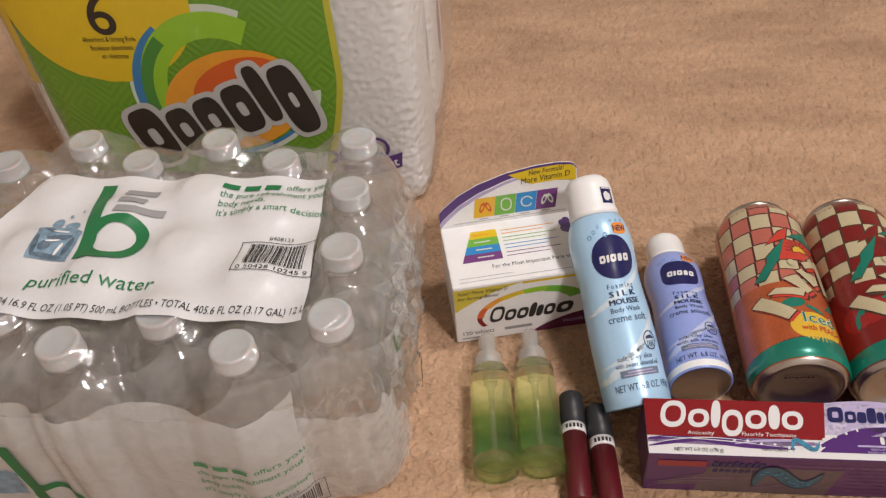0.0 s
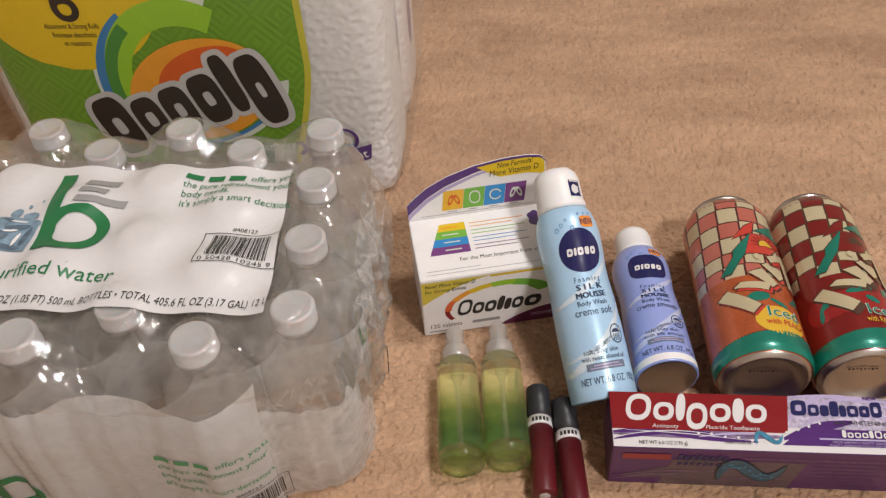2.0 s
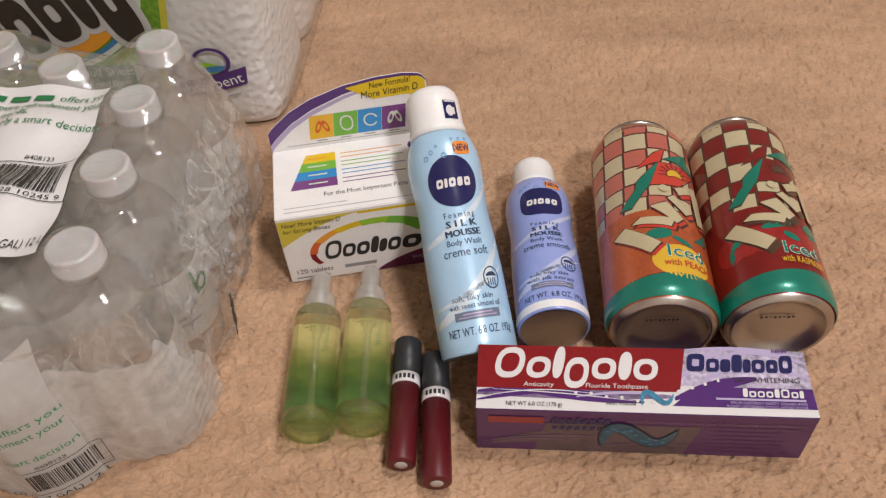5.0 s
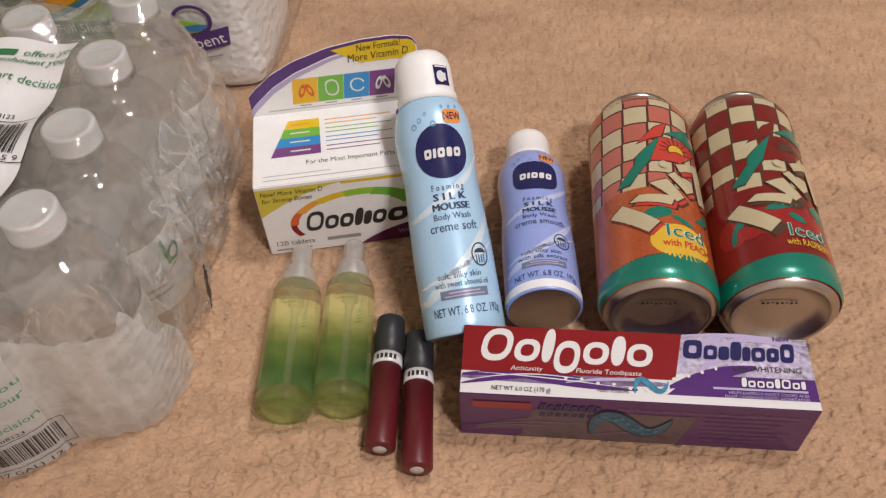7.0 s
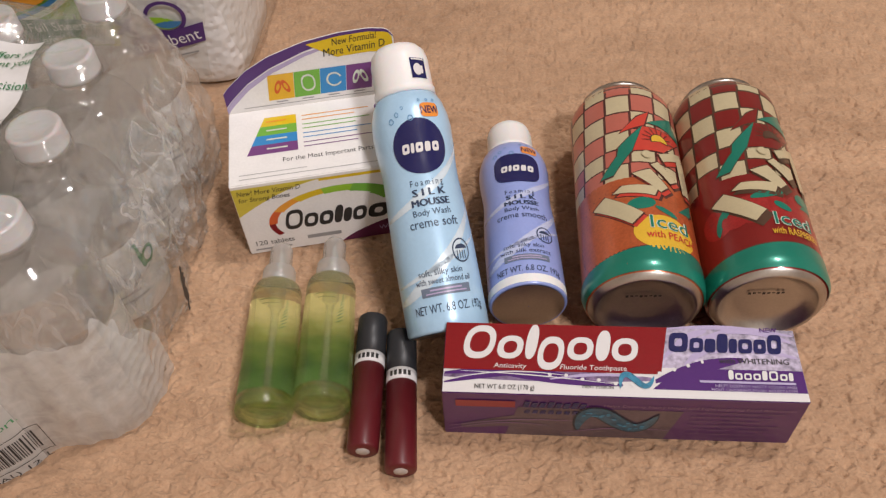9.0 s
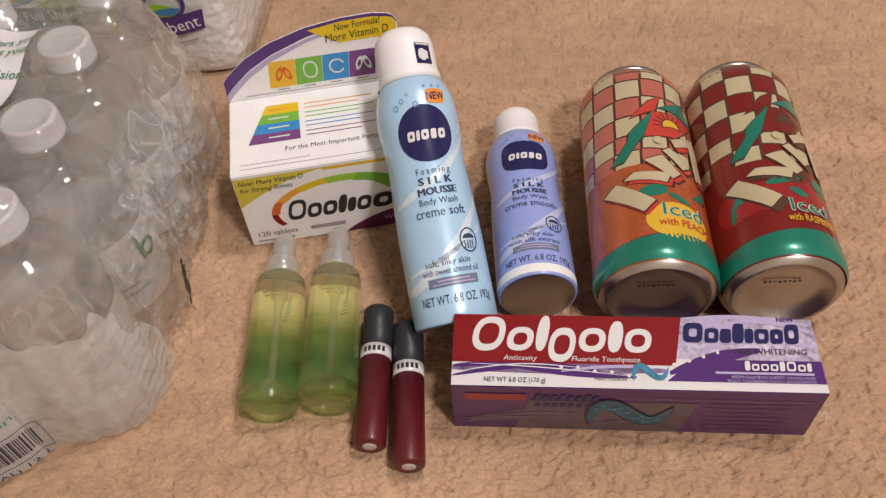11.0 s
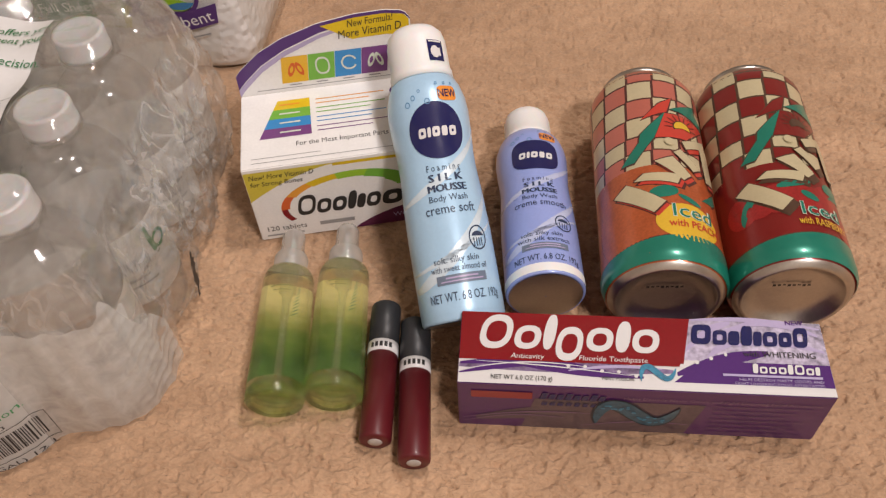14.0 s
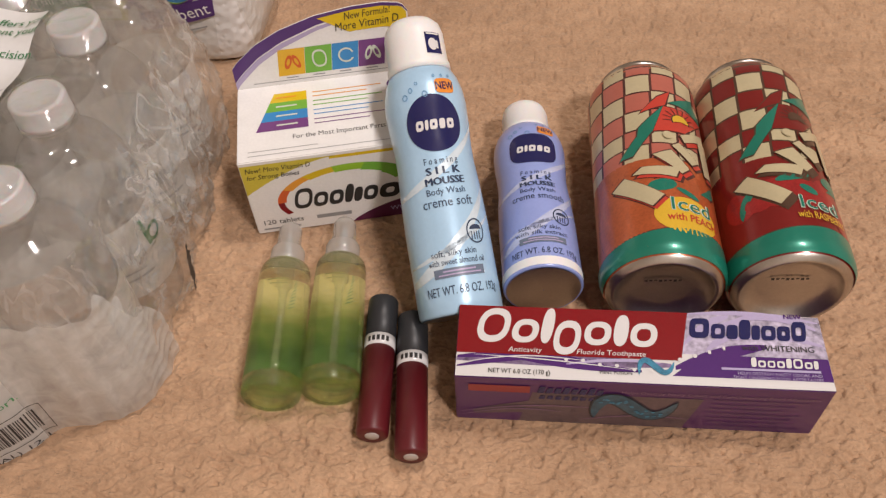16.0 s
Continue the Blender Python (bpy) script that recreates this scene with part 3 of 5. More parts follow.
for i, (line, w, u) in enumerate((("offers you", 0.034, -0.2730), ("the pure refreshment your", 0.084, -0.3230), ("body needs.", 0.038, -0.3225), ("It's simply a smart decision.", 0.0855, -0.3220))):
    words("lettering", line, 0.0092, (u, 0.1580 - 0.0098 * i), ON_TOP, GREEN_INK, pack, width=w)
printed_each("barcode_bar", barcode(-0.2850, 0.0725, -0.2425, 0.0965, 38), ON_TOP, INK, pack)
printed("barcode_frame", [quad(-0.2925, 0.0985, -0.2355, 0.0991, 0, 20, 1), quad(-0.2915, 0.0655, -0.2345, 0.0661, 0, 20, 1), quad(-0.2922, 0.0655, -0.2915, 0.0990, 0, 1, 10), quad(-0.2355, 0.0655, -0.2348, 0.0990, 0, 1, 10)], ON_TOP, INK, pack)
words("lettering", "#408123", 0.0050, (-0.2730, 0.1015), ON_TOP, INK, pack)
words("lettering", "0 50428 10245 9", 0.0052, (-0.2890, 0.0672), ON_TOP, INK, pack, width=0.0500)


FACE_EDGE = sorted(p for p in EDGE if p[1] < 0.03 and -0.535 < p[0] < -0.2)


def front_y(u):
    """How far forward the film reaches in front of the first line of bottles."""
    return float(np.interp(u, [p[0] for p in FACE_EDGE], [p[1] for p in FACE_EDGE])) - 0.0015


def FRONT(u, v, lift=0.0030):
    bulge = 0.20 * max(0, v - 0.096) + 0.15 * max(0, v - 0.118)
    return Vector((u + 0.36, front_y(u) - 0.1 - lift + bulge, v))


ON_FRONT = lambda u, v: FRONT(u, v, 0.0038)
FRONT_ROWS = []
for j in range(25):
    FRONT_ROWS.append([])
    for i in range(73):
        u = -0.2360 - 0.262 * (1 - i / 72)
        FRONT_ROWS[-1].append((u, 0.004 + (0.127 - 0.006 * math.cos(2 * math.pi * (u + 0.2712) / 0.1154)) * j / 24))
printed("film_label", [FRONT_ROWS], FRONT, FILM_WHITE, pack, "white printed panel of the film, half see-through")
for i, (line, w, u) in enumerate((("offers you", 0.030, -0.2650), ("the pure refreshment your", 0.072, -0.3080), ("body needs.", 0.032, -0.3080), ("It's simply a smart decision.", 0.073, -0.3080))):
    words("lettering", line, 0.0080, (u, 0.0800 - 0.0105 * i), ON_FRONT, PALE_GREEN, pack, width=w)
printed_each("brand_bar", [quad(-0.3080 + 0.0140 * i, 0.0800, -0.3080 + 0.0140 * i + 0.0105, 0.0850, 0.1, 4, 2) for i in range(3)], ON_FRONT, PALE_GREEN, pack)
printed_each("barcode_bar", barcode(-0.2680, 0.0170, -0.2330, 0.0350, 34, 5), ON_FRONT, INK, pack)
printed("barcode_frame", [quad(-0.2745, 0.0385, -0.2285, 0.0391, 0, 20, 1), quad(-0.2290, 0.0120, -0.2285, 0.0391, 0, 1, 10), quad(-0.2745, 0.0120, -0.2285, 0.0126, 0, 20, 1)], ON_FRONT, INK, pack)
words("lettering", "#408123", 0.0045, (-0.2600, 0.0405), ON_FRONT, INK, pack)
words("lettering", "TOTAL 405.6 FL OZ (3.17 GAL) 12 L", 0.0062, (-0.3380, 0.0050), ON_FRONT, INK, pack, width=0.1060)
printed("mark", [quad(-0.4400, 0.0200, -0.4300, 0.0950, -0.08, 3, 10), oval(-0.4220, 0.0330, 0.0200, 0.0180, 0.62, n=32, rings=2)], ON_FRONT, GREEN_INK, pack)
printed("water_glass", [quad(-0.4720, 0.0350, -0.4450, 0.0600, 0, 6, 6), oval(-0.4585, 0.060, 0.0150, 0.0050, n=20, rings=2)], ON_FRONT, GLASS_INK, pack)


def film_corner():
    """The white end of the printed film, drawn creased round the pack's corner."""
    ring = np.array(EDGE)
    mid = ring.mean(axis=0)
    keep = ring[(ring[:, 0] > -0.2385) & (ring[:, 1] < 0.040)]
    keep = keep[np.argsort(np.arctan2(keep[:, 1] - mid[1], keep[:, 0] - mid[0]))]
    run = np.r_[0, np.cumsum(np.hypot(*np.diff(keep, axis=0).T))]
    s = np.linspace(0, run[-1], 150)
    px, py = np.interp(s, run, keep[:, 0]), np.interp(s, run, keep[:, 1])
    f = s / run[-1]
    top = 0.108 - 0.022 * f + 0.010 * np.exp(-((f - 0.66) / 0.05) ** 2) - 0.026 * np.clip((f - 0.70) / 0.10, 0, 1) - 0.020 * np.clip((f - 0.9) / 0.1, 0, 1)
    top += 0.003 * (value_noise(s, s * 0, 0.006, 8) - 0.5)
    rows = []
    for j in range(71):
        z = 0.003 + (top - 0.003) * j / 70
        crease = 1 - 2 * np.abs(np.sin((s * 0.35 - z * 1.0) * 330 + 5 * value_noise(s, z, 0.03, 4))) ** 0.8
        off = 0.0018 + 0.0007 * crease * value_noise(s, z, 0.022, 9) * np.clip(f * 3.0 - 1.1, 0.05, 1)
        ux, uy = px - mid[0], py - mid[1]
        n = np.hypot(ux, uy)
        lean = 0.20 * np.maximum(0, z - 0.096)
        rows.append([(a + 0.36, b - 0.1, c) for a, b, c in zip(px + ux / n * (off - lean), py + uy / n * (off - lean), z)])
    part("film_label", from_grid(rows, close=False), CREASED, pack, "white creased end of the printed film")


film_corner()
SIDE = lambda u, v: Vector((-0.1680 + 0.36 - 0.02 * abs(v - 0.05), u - 0.1, v))
rnd = random.Random(8)
SMUDGE = []
for j in range(15):
    c, w = 0.0715 + 0.0006 * j + rnd.uniform(-0.0012, 0.0012), (0.0028 if 2 < j < 12 else 0.0012) * rnd.uniform(0.6, 1.3)
    SMUDGE.append([(c - w * (1.0 - 0.5 * i), 0.022 + 0.0024 * j) for i in range(5)])
printed("dark_print", [SMUDGE], SIDE, INK, pack, "black ragged print on the film")


# ---- pack of paper towels ----
def quilt_mat():
    m = mat("quilted_paper", (0.76, 0.75, 0.735), 0.9, vary=0.03, scale=30)
    n, l = m.node_tree.nodes, m.node_tree.links
    co, vo, bp = n.new("ShaderNodeTexCoord"), n.new("ShaderNodeTexVoronoi"), n.new("ShaderNodeBump")
    vo.feature = "SMOOTH_F1"
    vo.inputs["Scale"].default_value = 150
    bp.inputs["Strength"].default_value, bp.inputs["Distance"].default_value = 0.75, 0.0024
    l.new(co.outputs["Object"], vo.inputs["Vector"]), l.new(vo.outputs["Distance"], bp.inputs["Height"])
    l.new(bp.outputs["Normal"], n["Principled BSDF"].inputs["Normal"])
    return m


def green_mat():
    """Green print with nested diamonds, a little lighter on their lines."""
    m, n, l, b = nodes_of("green_printed_film")
    b.inputs["Roughness"].default_value, b.inputs["Coat Weight"].default_value, b.inputs["Coat Roughness"].default_value = 0.4, 0.3, 0.15
    co, sp = n.new("ShaderNodeTexCoord"), n.new("ShaderNodeSeparateXYZ")
    l.new(co.outputs["Object"], sp.inputs[0])
    def tri(sock, period):
        a = n.new("ShaderNodeMath")
        a.operation, a.inputs[1].default_value = "PINGPONG", period
        l.new(sock, a.inputs[0])
        return a.outputs[0]
    s = n.new("ShaderNodeMath")
    s.operation = "ADD"
    l.new(tri(sp.outputs[0], 0.026), s.inputs[0]), l.new(tri(sp.outputs[2], 0.026), s.inputs[1])
    w = n.new("ShaderNodeMath")
    w.operation, w.inputs[1].default_value = "PINGPONG", 0.0045
    l.new(s.outputs[0], w.inputs[0])
    nz = n.new("ShaderNodeTexNoise")
    nz.inputs["Scale"].default_value = 14
    l.new(co.outputs["Object"], nz.inputs["Vector"])
    mr, mix = n.new("ShaderNodeMapRange"), n.new("ShaderNodeMix")
    mr.inputs["From Max"].default_value = 0.0045
    l.new(w.outputs[0], mr.inputs["Value"])
    av = n.new("ShaderNodeMath")
    av.operation = "MULTIPLY"
    l.new(mr.outputs[0], av.inputs[0]), l.new(nz.outputs["Fac"], av.inputs[1])
    mix.data_type = "RGBA"
    mix.inputs["A"].default_value, mix.inputs["B"].default_value = (0.125, 0.28, 0.018, 1), (0.185, 0.365, 0.03, 1)
    l.new(av.outputs[0], mix.inputs["Factor"]), l.new(mix.outputs["Result"], b.inputs["Base Color"])
    bp = n.new("ShaderNodeBump")
    bp.inputs["Strength"].default_value, bp.inputs["Distance"].default_value = 0.25, 0.0012
    l.new(mr.outputs[0], bp.inputs["Height"]), l.new(bp.outputs["Normal"], b.inputs["Normal"])
    return m


YELLOW = mat("yellow_print", (0.68, 0.48, 0.015), 0.38, coat=0.3)
SILVER_INK = mat("silver_print", (0.50, 0.50, 0.48), 0.35, coat=0.3)
DARK_INK = mat("brown_black_print", (0.035, 0.026, 0.020), 0.3, coat=0.3)
ORANGE = mat("orange_print", (0.75, 0.32, 0.03), 0.38, coat=0.3)
RED = mat("red_orange_print", (0.62, 0.11, 0.02), 0.38, coat=0.3)
BLUE = mat("blue_print", (0.05, 0.20, 0.42), 0.38, coat=0.3)
LIME = mat("lime_print", (0.28, 0.52, 0.03), 0.38, coat=0.3)
PALE = mat("pale_print", (0.60, 0.66, 0.56), 0.38, coat=0.3)
DEEP_GREEN = mat("deep_green_print", (0.02, 0.12, 0.045), 0.38, coat=0.3)
PURPLE = mat("purple_print", (0.085, 0.035, 0.17), 0.36, coat=0.3)

towels = thing("paper_towel_pack", pose(-0.377, 0.447, 0), "six white paper towel rolls in green printed plastic", "paper towels")
HALF_W, HALF_D, TALL, POWER = 0.195, 0.131, 0.285, 7.0
roll_mesh = lathe([(0.02, 0.0), (0.058, 0.0), (0.0618, 0.003), (0.0628, 0.02), (0.0628, 0.26), (0.0618, 0.277), (0.058, 0.28), (0.02, 0.28)], 56)
for vert in roll_mesh.vertices:
    # pressed against its neighbours, each roll is nearly square in plan
    x, y = vert.co.x, vert.co.y
    r, a = math.hypot(x, y), math.atan2(y, x)
    vert.co.x *= min(1.30, (abs(math.cos(a)) ** 6 + abs(math.sin(a)) ** 6) ** (-1 / 6))
    vert.co.y *= min(1.30, (abs(math.cos(a)) ** 6 + abs(math.sin(a)) ** 6) ** (-1 / 6))
QUILT = quilt_mat()
for i in range(3):
    for j in range(2):
        r = part("roll", roll_mesh, QUILT, towels, "white quilted paper towel roll")
        r.matrix_basis = pose((i - 1) * 0.126, (j - 0.5) * 0.127, 0.002, 0, 0, 90 * i)


def wrap_point(a, z, out=0.0):
    """A point of the pack's wrapper at angle a from the front; it swells a little with height."""
    f = 1 - 0.10 * max(0, (z - 0.24) / 0.045) ** 2 - 0.03 * max(0, (0.012 - z) / 0.012)
    g = 1 + 0.065 * min(1, z / 0.12)
    s, c = math.sin(a), -math.cos(a)
    x = math.copysign(abs(s) ** (2 / POWER), s) * (HALF_W * g + out) * f
    y = math.copysign(abs(c) ** (2 / POWER), c) * (HALF_D + out) * f
    return x, y, z


rows = []
for z in np.linspace(0.0012, TALL, 30):
    row = []
    for k in range(140):
        x, y, zz = wrap_point(2 * math.pi * (k + 0.5) / 140, z)
        w = 0.0022 * math.sin(x * 190 + z * 60) * math.cos(z * 95 + y * 80) * (0.35 if y < -0.1 else 1.0)
        row.append((x * (1 + w), y * (1 + w * 2), zz))
    rows.append(row)
rows += [[(x * f, y * f, TALL + 0.003 * (1 - f)) for x, y, _ in rows[29]] for f in (0.8, 0.4, 0.05)]
part("wrapper", from_grid(rows, close=True), film_mat("towel_film", 0.885, 0.90, 0.10, (0.98, 0.98, 0.97)), towels, "clear creased plastic wrapper")


def FACE(lift):
    def place(u, v):
        g = HALF_W * (1 + 0.05 * v / 0.28)
        x = u + 0.372
        y = -(HALF_D) * (1 - min(1, abs(x / g)) ** POWER) ** (1 / POWER)
        return Vector((x, y - lift, v))
    return place


edge = lambda v: -0.2510 - 0.030 * max(0, (0.16 - v) / 0.12) ** 1.4
HEIGHTS = [0.048 + 0.222 * j / 30 for j in range(31)]
printed("front_print", [[[(-0.5450 + (edge(v) + 0.5450) * i / 50, v) for i in range(51)] for v in HEIGHTS]], FACE(0.0016), green_mat(), towels, "green printed front with pale diamonds")
printed("edge_stripe", [[[(edge(v) - 0.004 + 0.006 * i / 2, v) for i in range(3)] for v in HEIGHTS]], FACE(0.0020), mat("yellow_green_print", (0.50, 0.48, 0.05), 0.4, coat=0.3), towels)
printed("yellow_patch", [[[(-0.4600 + 0.088 * math.sqrt(max(0, 1 - max(0, (0.238 - v) / 0.082) ** 2.0)) * (i / 12 - 1), v) for i in range(25)] for j in range(17) for v in [0.1565 + 0.1135 * j / 16]]], FACE(0.0022), YELLOW, towels, "yellow rounded patch")
words("lettering", "6", 0.0560, (-0.4560, 0.2060), FACE(0.0028), DARK_INK, towels, align="CENTER", weight=0.008)
for i, (line, w) in enumerate((("Absorbent & Strong Rolls", 0.050), ("Rouleaux absorbants", 0.040), ("et r\u00e9sistants", 0.025))):
    words("lettering", line, 0.0075, (-0.4560, 0.1985 - 0.0085 * i), FACE(0.0028), DARK_INK, towels, align="CENTER", width=w)
printed("left_print", [quad(-0.5600, 0.150, -0.5460, 0.268, 0, 3, 10)], FACE(0.0024), YELLOW, towels)
TILT_U = 21.0
printed("pale_swirl", [oval(-0.3640, 0.1380, 0.0890, 0.0950, 0.78, 55, 212, 12, rings=2), oval(-0.3560, 0.1260, 0.0880, 0.0560, 0.90, 190, 345, 22, rings=2)], FACE(0.0020), PALE, towels)
printed("blue_swirl", [oval(-0.3640, 0.1370, 0.0855, 0.0910, 0.90, 112, 204, 12, rings=2), oval(-0.3560, 0.1270, 0.0850, 0.0520, 0.93, 215, 320, 22, rings=2)], FACE(0.0023), BLUE, towels)
printed("lime_swirl", [oval(-0.3610, 0.1390, 0.0790, 0.0870, 0.70, 50, 205, 12, rings=2)], FACE(0.0024), LIME, towels)
printed("green_swirl", [oval(-0.3620, 0.1370, 0.0790, 0.0850, 0.86, 118, 200, 12, rings=2)], FACE(0.00255), mat("mid_green_print", (0.07, 0.24, 0.04), 0.38, coat=0.3), towels)
printed("orange_oval", [oval(-0.3560, 0.1330, 0.0720, 0.0520, turn=TILT_U)], FACE(0.0026), ORANGE, towels)
printed("red_oval", [oval(-0.3480, 0.1500, 0.0480, 0.0270, turn=TILT_U)], FACE(0.0029), RED, towels)
LETTERS = ((0, 1.0, 0.30, 1.2), (0.05, 0.80, 0.34, 1.0), (0.02, 0.80, 0.30, 1.05), (0.02, 0.82, 0.30, 1.05), (0.05, 1.0, 0, 0.6), (-0.3, 0.85, 0.22, 1.0))
printed_each("brand_edge", tokens(-0.4530, -0.2650, 0.0560, LETTERS, 0.0660, 0.04, 0.04, 3.4, TILT_U, 0.0052), FACE(0.0032), SILVER_INK, towels)
printed_each("brand_shape", tokens(-0.4530, -0.2650, 0.0560, LETTERS, 0.0660, 0.04, 0.10, 3.4, TILT_U), FACE(0.0038), DARK_INK, towels)
printed("strip", [quad(-0.3760, 0.0480, -0.2990, 0.0740, 0.1, 10, 3)], FACE(0.0024), DEEP_GREEN, towels)
words("lettering", "Full Sheet", 0.0120, (-0.3230, 0.0635), FACE(0.0030), PALE, towels, align="CENTER", turn=3)
words("lettering", "enti\u00e8re", 0.0115, (-0.3230, 0.0515), FACE(0.0030), PALE, towels, align="CENTER", turn=3)
printed("pale_square", [quad(-0.3010, 0.0510, -0.2790, 0.0740, 0.08, 5, 4)], FACE(0.0034), mat("grey_green_print", (0.50, 0.52, 0.44), 0.45), towels)
printed("ring", [oval(-0.2320, 0.0740, 0.0165, 0.0150, 0.80, rings=2)], FACE(0.0024), PURPLE, towels)
printed("ring_green", [oval(-0.2320, 0.0740, 0.0120, 0.0110, 0.1, 175, 330)], FACE(0.0024), LIME, towels)
printed("ring_blue", [oval(-0.2310, 0.0710, 0.0110, 0.0070, 0.1, 200, 350)], FACE(0.0026), BLUE, towels)
printed("purple_banner", [quad(-0.2660, 0.0385, -0.2060, 0.0560, 0.1, 16, 3, lambda s: 0.011 * s)], FACE(0.0028), PURPLE, towels)
words("lettering", "absorbent", 0.0150, (-0.2645, 0.0425), FACE(0.0034), WHITE, towels, width=0.0570, turn=10)
words("lettering", "x", 0.0300, (-0.2740, 0.0600), FACE(0.0026), PURPLE, towels, weight=0.03)
printed("small_print", [quad(-0.2480, 0.0345, -0.2140, 0.0360, 0, 8, 1, lambda s: 0.005 * s)], FACE(0.0026), GREY_INK, towels)
printed("side_print", [oval(0, 0, 0.012, 0.028, n=16, rings=2)], lambda u, v: Vector((0.2015, -0.03 + u, 0.15 + v)), mat("faint_purple_print", (0.28, 0.23, 0.33), 0.5), towels)


# ---- toothpaste carton ----
CRIMSON = mat("crimson_print", (0.21, 0.008, 0.012), 0.2, coat=0.5)
VIOLET = mat("violet_print", (0.075, 0.022, 0.150), 0.2, coat=0.45)
LILAC = mat("lilac_print", (0.42, 0.36, 0.55), 0.28, coat=0.45)
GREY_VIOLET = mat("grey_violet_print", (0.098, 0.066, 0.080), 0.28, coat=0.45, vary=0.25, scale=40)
TEAL_GEL = mat("teal_gel_print", (0.035, 0.20, 0.32), 0.3, coat=0.4, vary=0.55, scale=260)
DULL_RED = mat("dull_red_print", (0.26, 0.022, 0.028), 0.3, coat=0.4)
MOTTLED = mat("white_and_lilac_print", (0.40, 0.36, 0.47), 0.2, coat=0.45, vary=0.75, scale=38)
BAND = mat("violet_grey_print", (0.17, 0.12, 0.22), 0.28, coat=0.45, vary=0.7, scale=55)
# the teal gel again, darkened: the shade of the front is in its colour
SHADED_GEL = mat("shaded_teal_gel_print", (0.022, 0.085, 0.13), 0.3, coat=0.4, vary=0.6, scale=260)
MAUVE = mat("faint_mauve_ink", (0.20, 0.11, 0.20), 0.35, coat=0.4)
BRIGHT = mat("bright_white_print", (0.66, 0.65, 0.65), 0.22, coat=0.4, vary=0.02)


def wave(u0, v0, size, thick):
    """A curled ribbon of gel: a hooked tip, a hump, a trough and a second tip."""
    path = ((0.005, 0.0), (0.0, 0.20), (0.06, 0.42), (0.16, 0.50), (0.30, 0.47), (0.50, 0.25), (0.68, 0.10), (0.82, 0.13), (0.93, 0.28), (1.0, 0.47))
    t = np.linspace(0, len(path) - 1, 49)
    x, y = np.interp(t, range(len(path)), [p[0] for p in path]), np.interp(t, range(len(path)), [p[1] for p in path])
    for _ in range(6):
        x[1:-1], y[1:-1] = (x[:-2] + 2 * x[1:-1] + x[2:]) / 4, (y[:-2] + 2 * y[1:-1] + y[2:]) / 4
    dx, dy = np.gradient(x), np.gradient(y)
    n = np.hypot(dx, dy)
    w = thick * np.sin(math.pi * np.linspace(0, 1, 49)) ** 0.7
    return [[(u0 + size * a - w[j] * k * dy[j] / n[j], v0 + size * b + w[j] * k * dx[j] / n[j]) for j, (a, b) in enumerate(zip(x, y))] for k in (-0.5, -0.2, 0.2, 0.5)]


def streak(u0, v0, u1, v1, bow, thick, n=24):
    """A thin bowed line."""
    return [[(u0 + (u1 - u0) * j / n, v0 + (v1 - v0) * j / n + bow * math.sin(math.pi * j / n) + k * thick * math.sin(math.pi * (0.1 + 0.8 * j / n))) for j in range(n + 1)] for k in (-0.5, 0.5)]


W, D, HT = 0.1995, 0.0470, 0.0475
paste = thing("toothpaste_box", pose(-0.0006, 0.0003, 0.0003, 0, 0, -0.2), "red, white and purple toothpaste carton lying flat", "toothpaste box")
carton = box(W, D, HT, 0.0007)
part("carton", carton, mat("purple_card", (0.080, 0.022, 0.105), 0.3, coat=0.4, vary=0.12), paste, smooth=False)
P1, P2, P2A, P2B, P2C, P2D, P3 = (flat((0, 0, HT), (1, 0, 0), (0, 1, 0), x) for x in (0.00008, 0.00018, 0.00022, 0.00034, 0.00045, 0.00055, 0.00068))
printed("top_print", [quad(0.0004, 0.0004, W - 0.0004, D - 0.0004, 0, 10, 4)], P1, BRIGHT, paste, "white top of the carton")
printed("mottled_field", [trapezium(0.1150, W - 0.0005, 0.0195, D - 0.0006, 0.1250, W - 0.0005)], flat((0, 0, HT), (1, 0, 0), (0, 1, 0), 0.00013), MOTTLED, paste)
printed("violet_band", [streak(0.0006, 0.0112, 0.1160, 0.0118, 0.0008, 0.0075)], flat((0, 0, HT), (1, 0, 0), (0, 1, 0), 0.00013), BAND, paste)
printed("violet_field", [trapezium(0.116, W - 0.0005, 0.0055, 0.0195, 0.132, W - 0.0005), streak(0.118, 0.0105, 0.168, 0.026, 0.002, 0.008)], P2, VIOLET, paste)
printed_each("violet_streak", [streak(0.001, 0.0125, 0.080, 0.0105, 0.0035, 0.005), streak(0.030, 0.0135, 0.100, 0.0075, -0.001, 0.0045), streak(0.001, 0.0065, 0.045, 0.0135, 0.001, 0.003)], P2A, VIOLET, paste)
printed_each("lilac_streak", [streak(0.124, 0.0260, 0.150, 0.0450, 0.003, 0.006), streak(0.150, 0.0300, 0.198, 0.0275, 0.004, 0.004), streak(0.128, 0.0460, 0.198, 0.0425, 0.003, 0.003), streak(0.128, 0.0330, 0.165, 0.0480, -0.003, 0.006), streak(0.160, 0.0440, 0.196, 0.0380, 0.004, 0.005), streak(0.135, 0.0215, 0.150, 0.0310, 0.002, 0.005), streak(0.060, 0.0100, 0.110, 0.0130, 0.002, 0.002)], P2B, LILAC, paste)
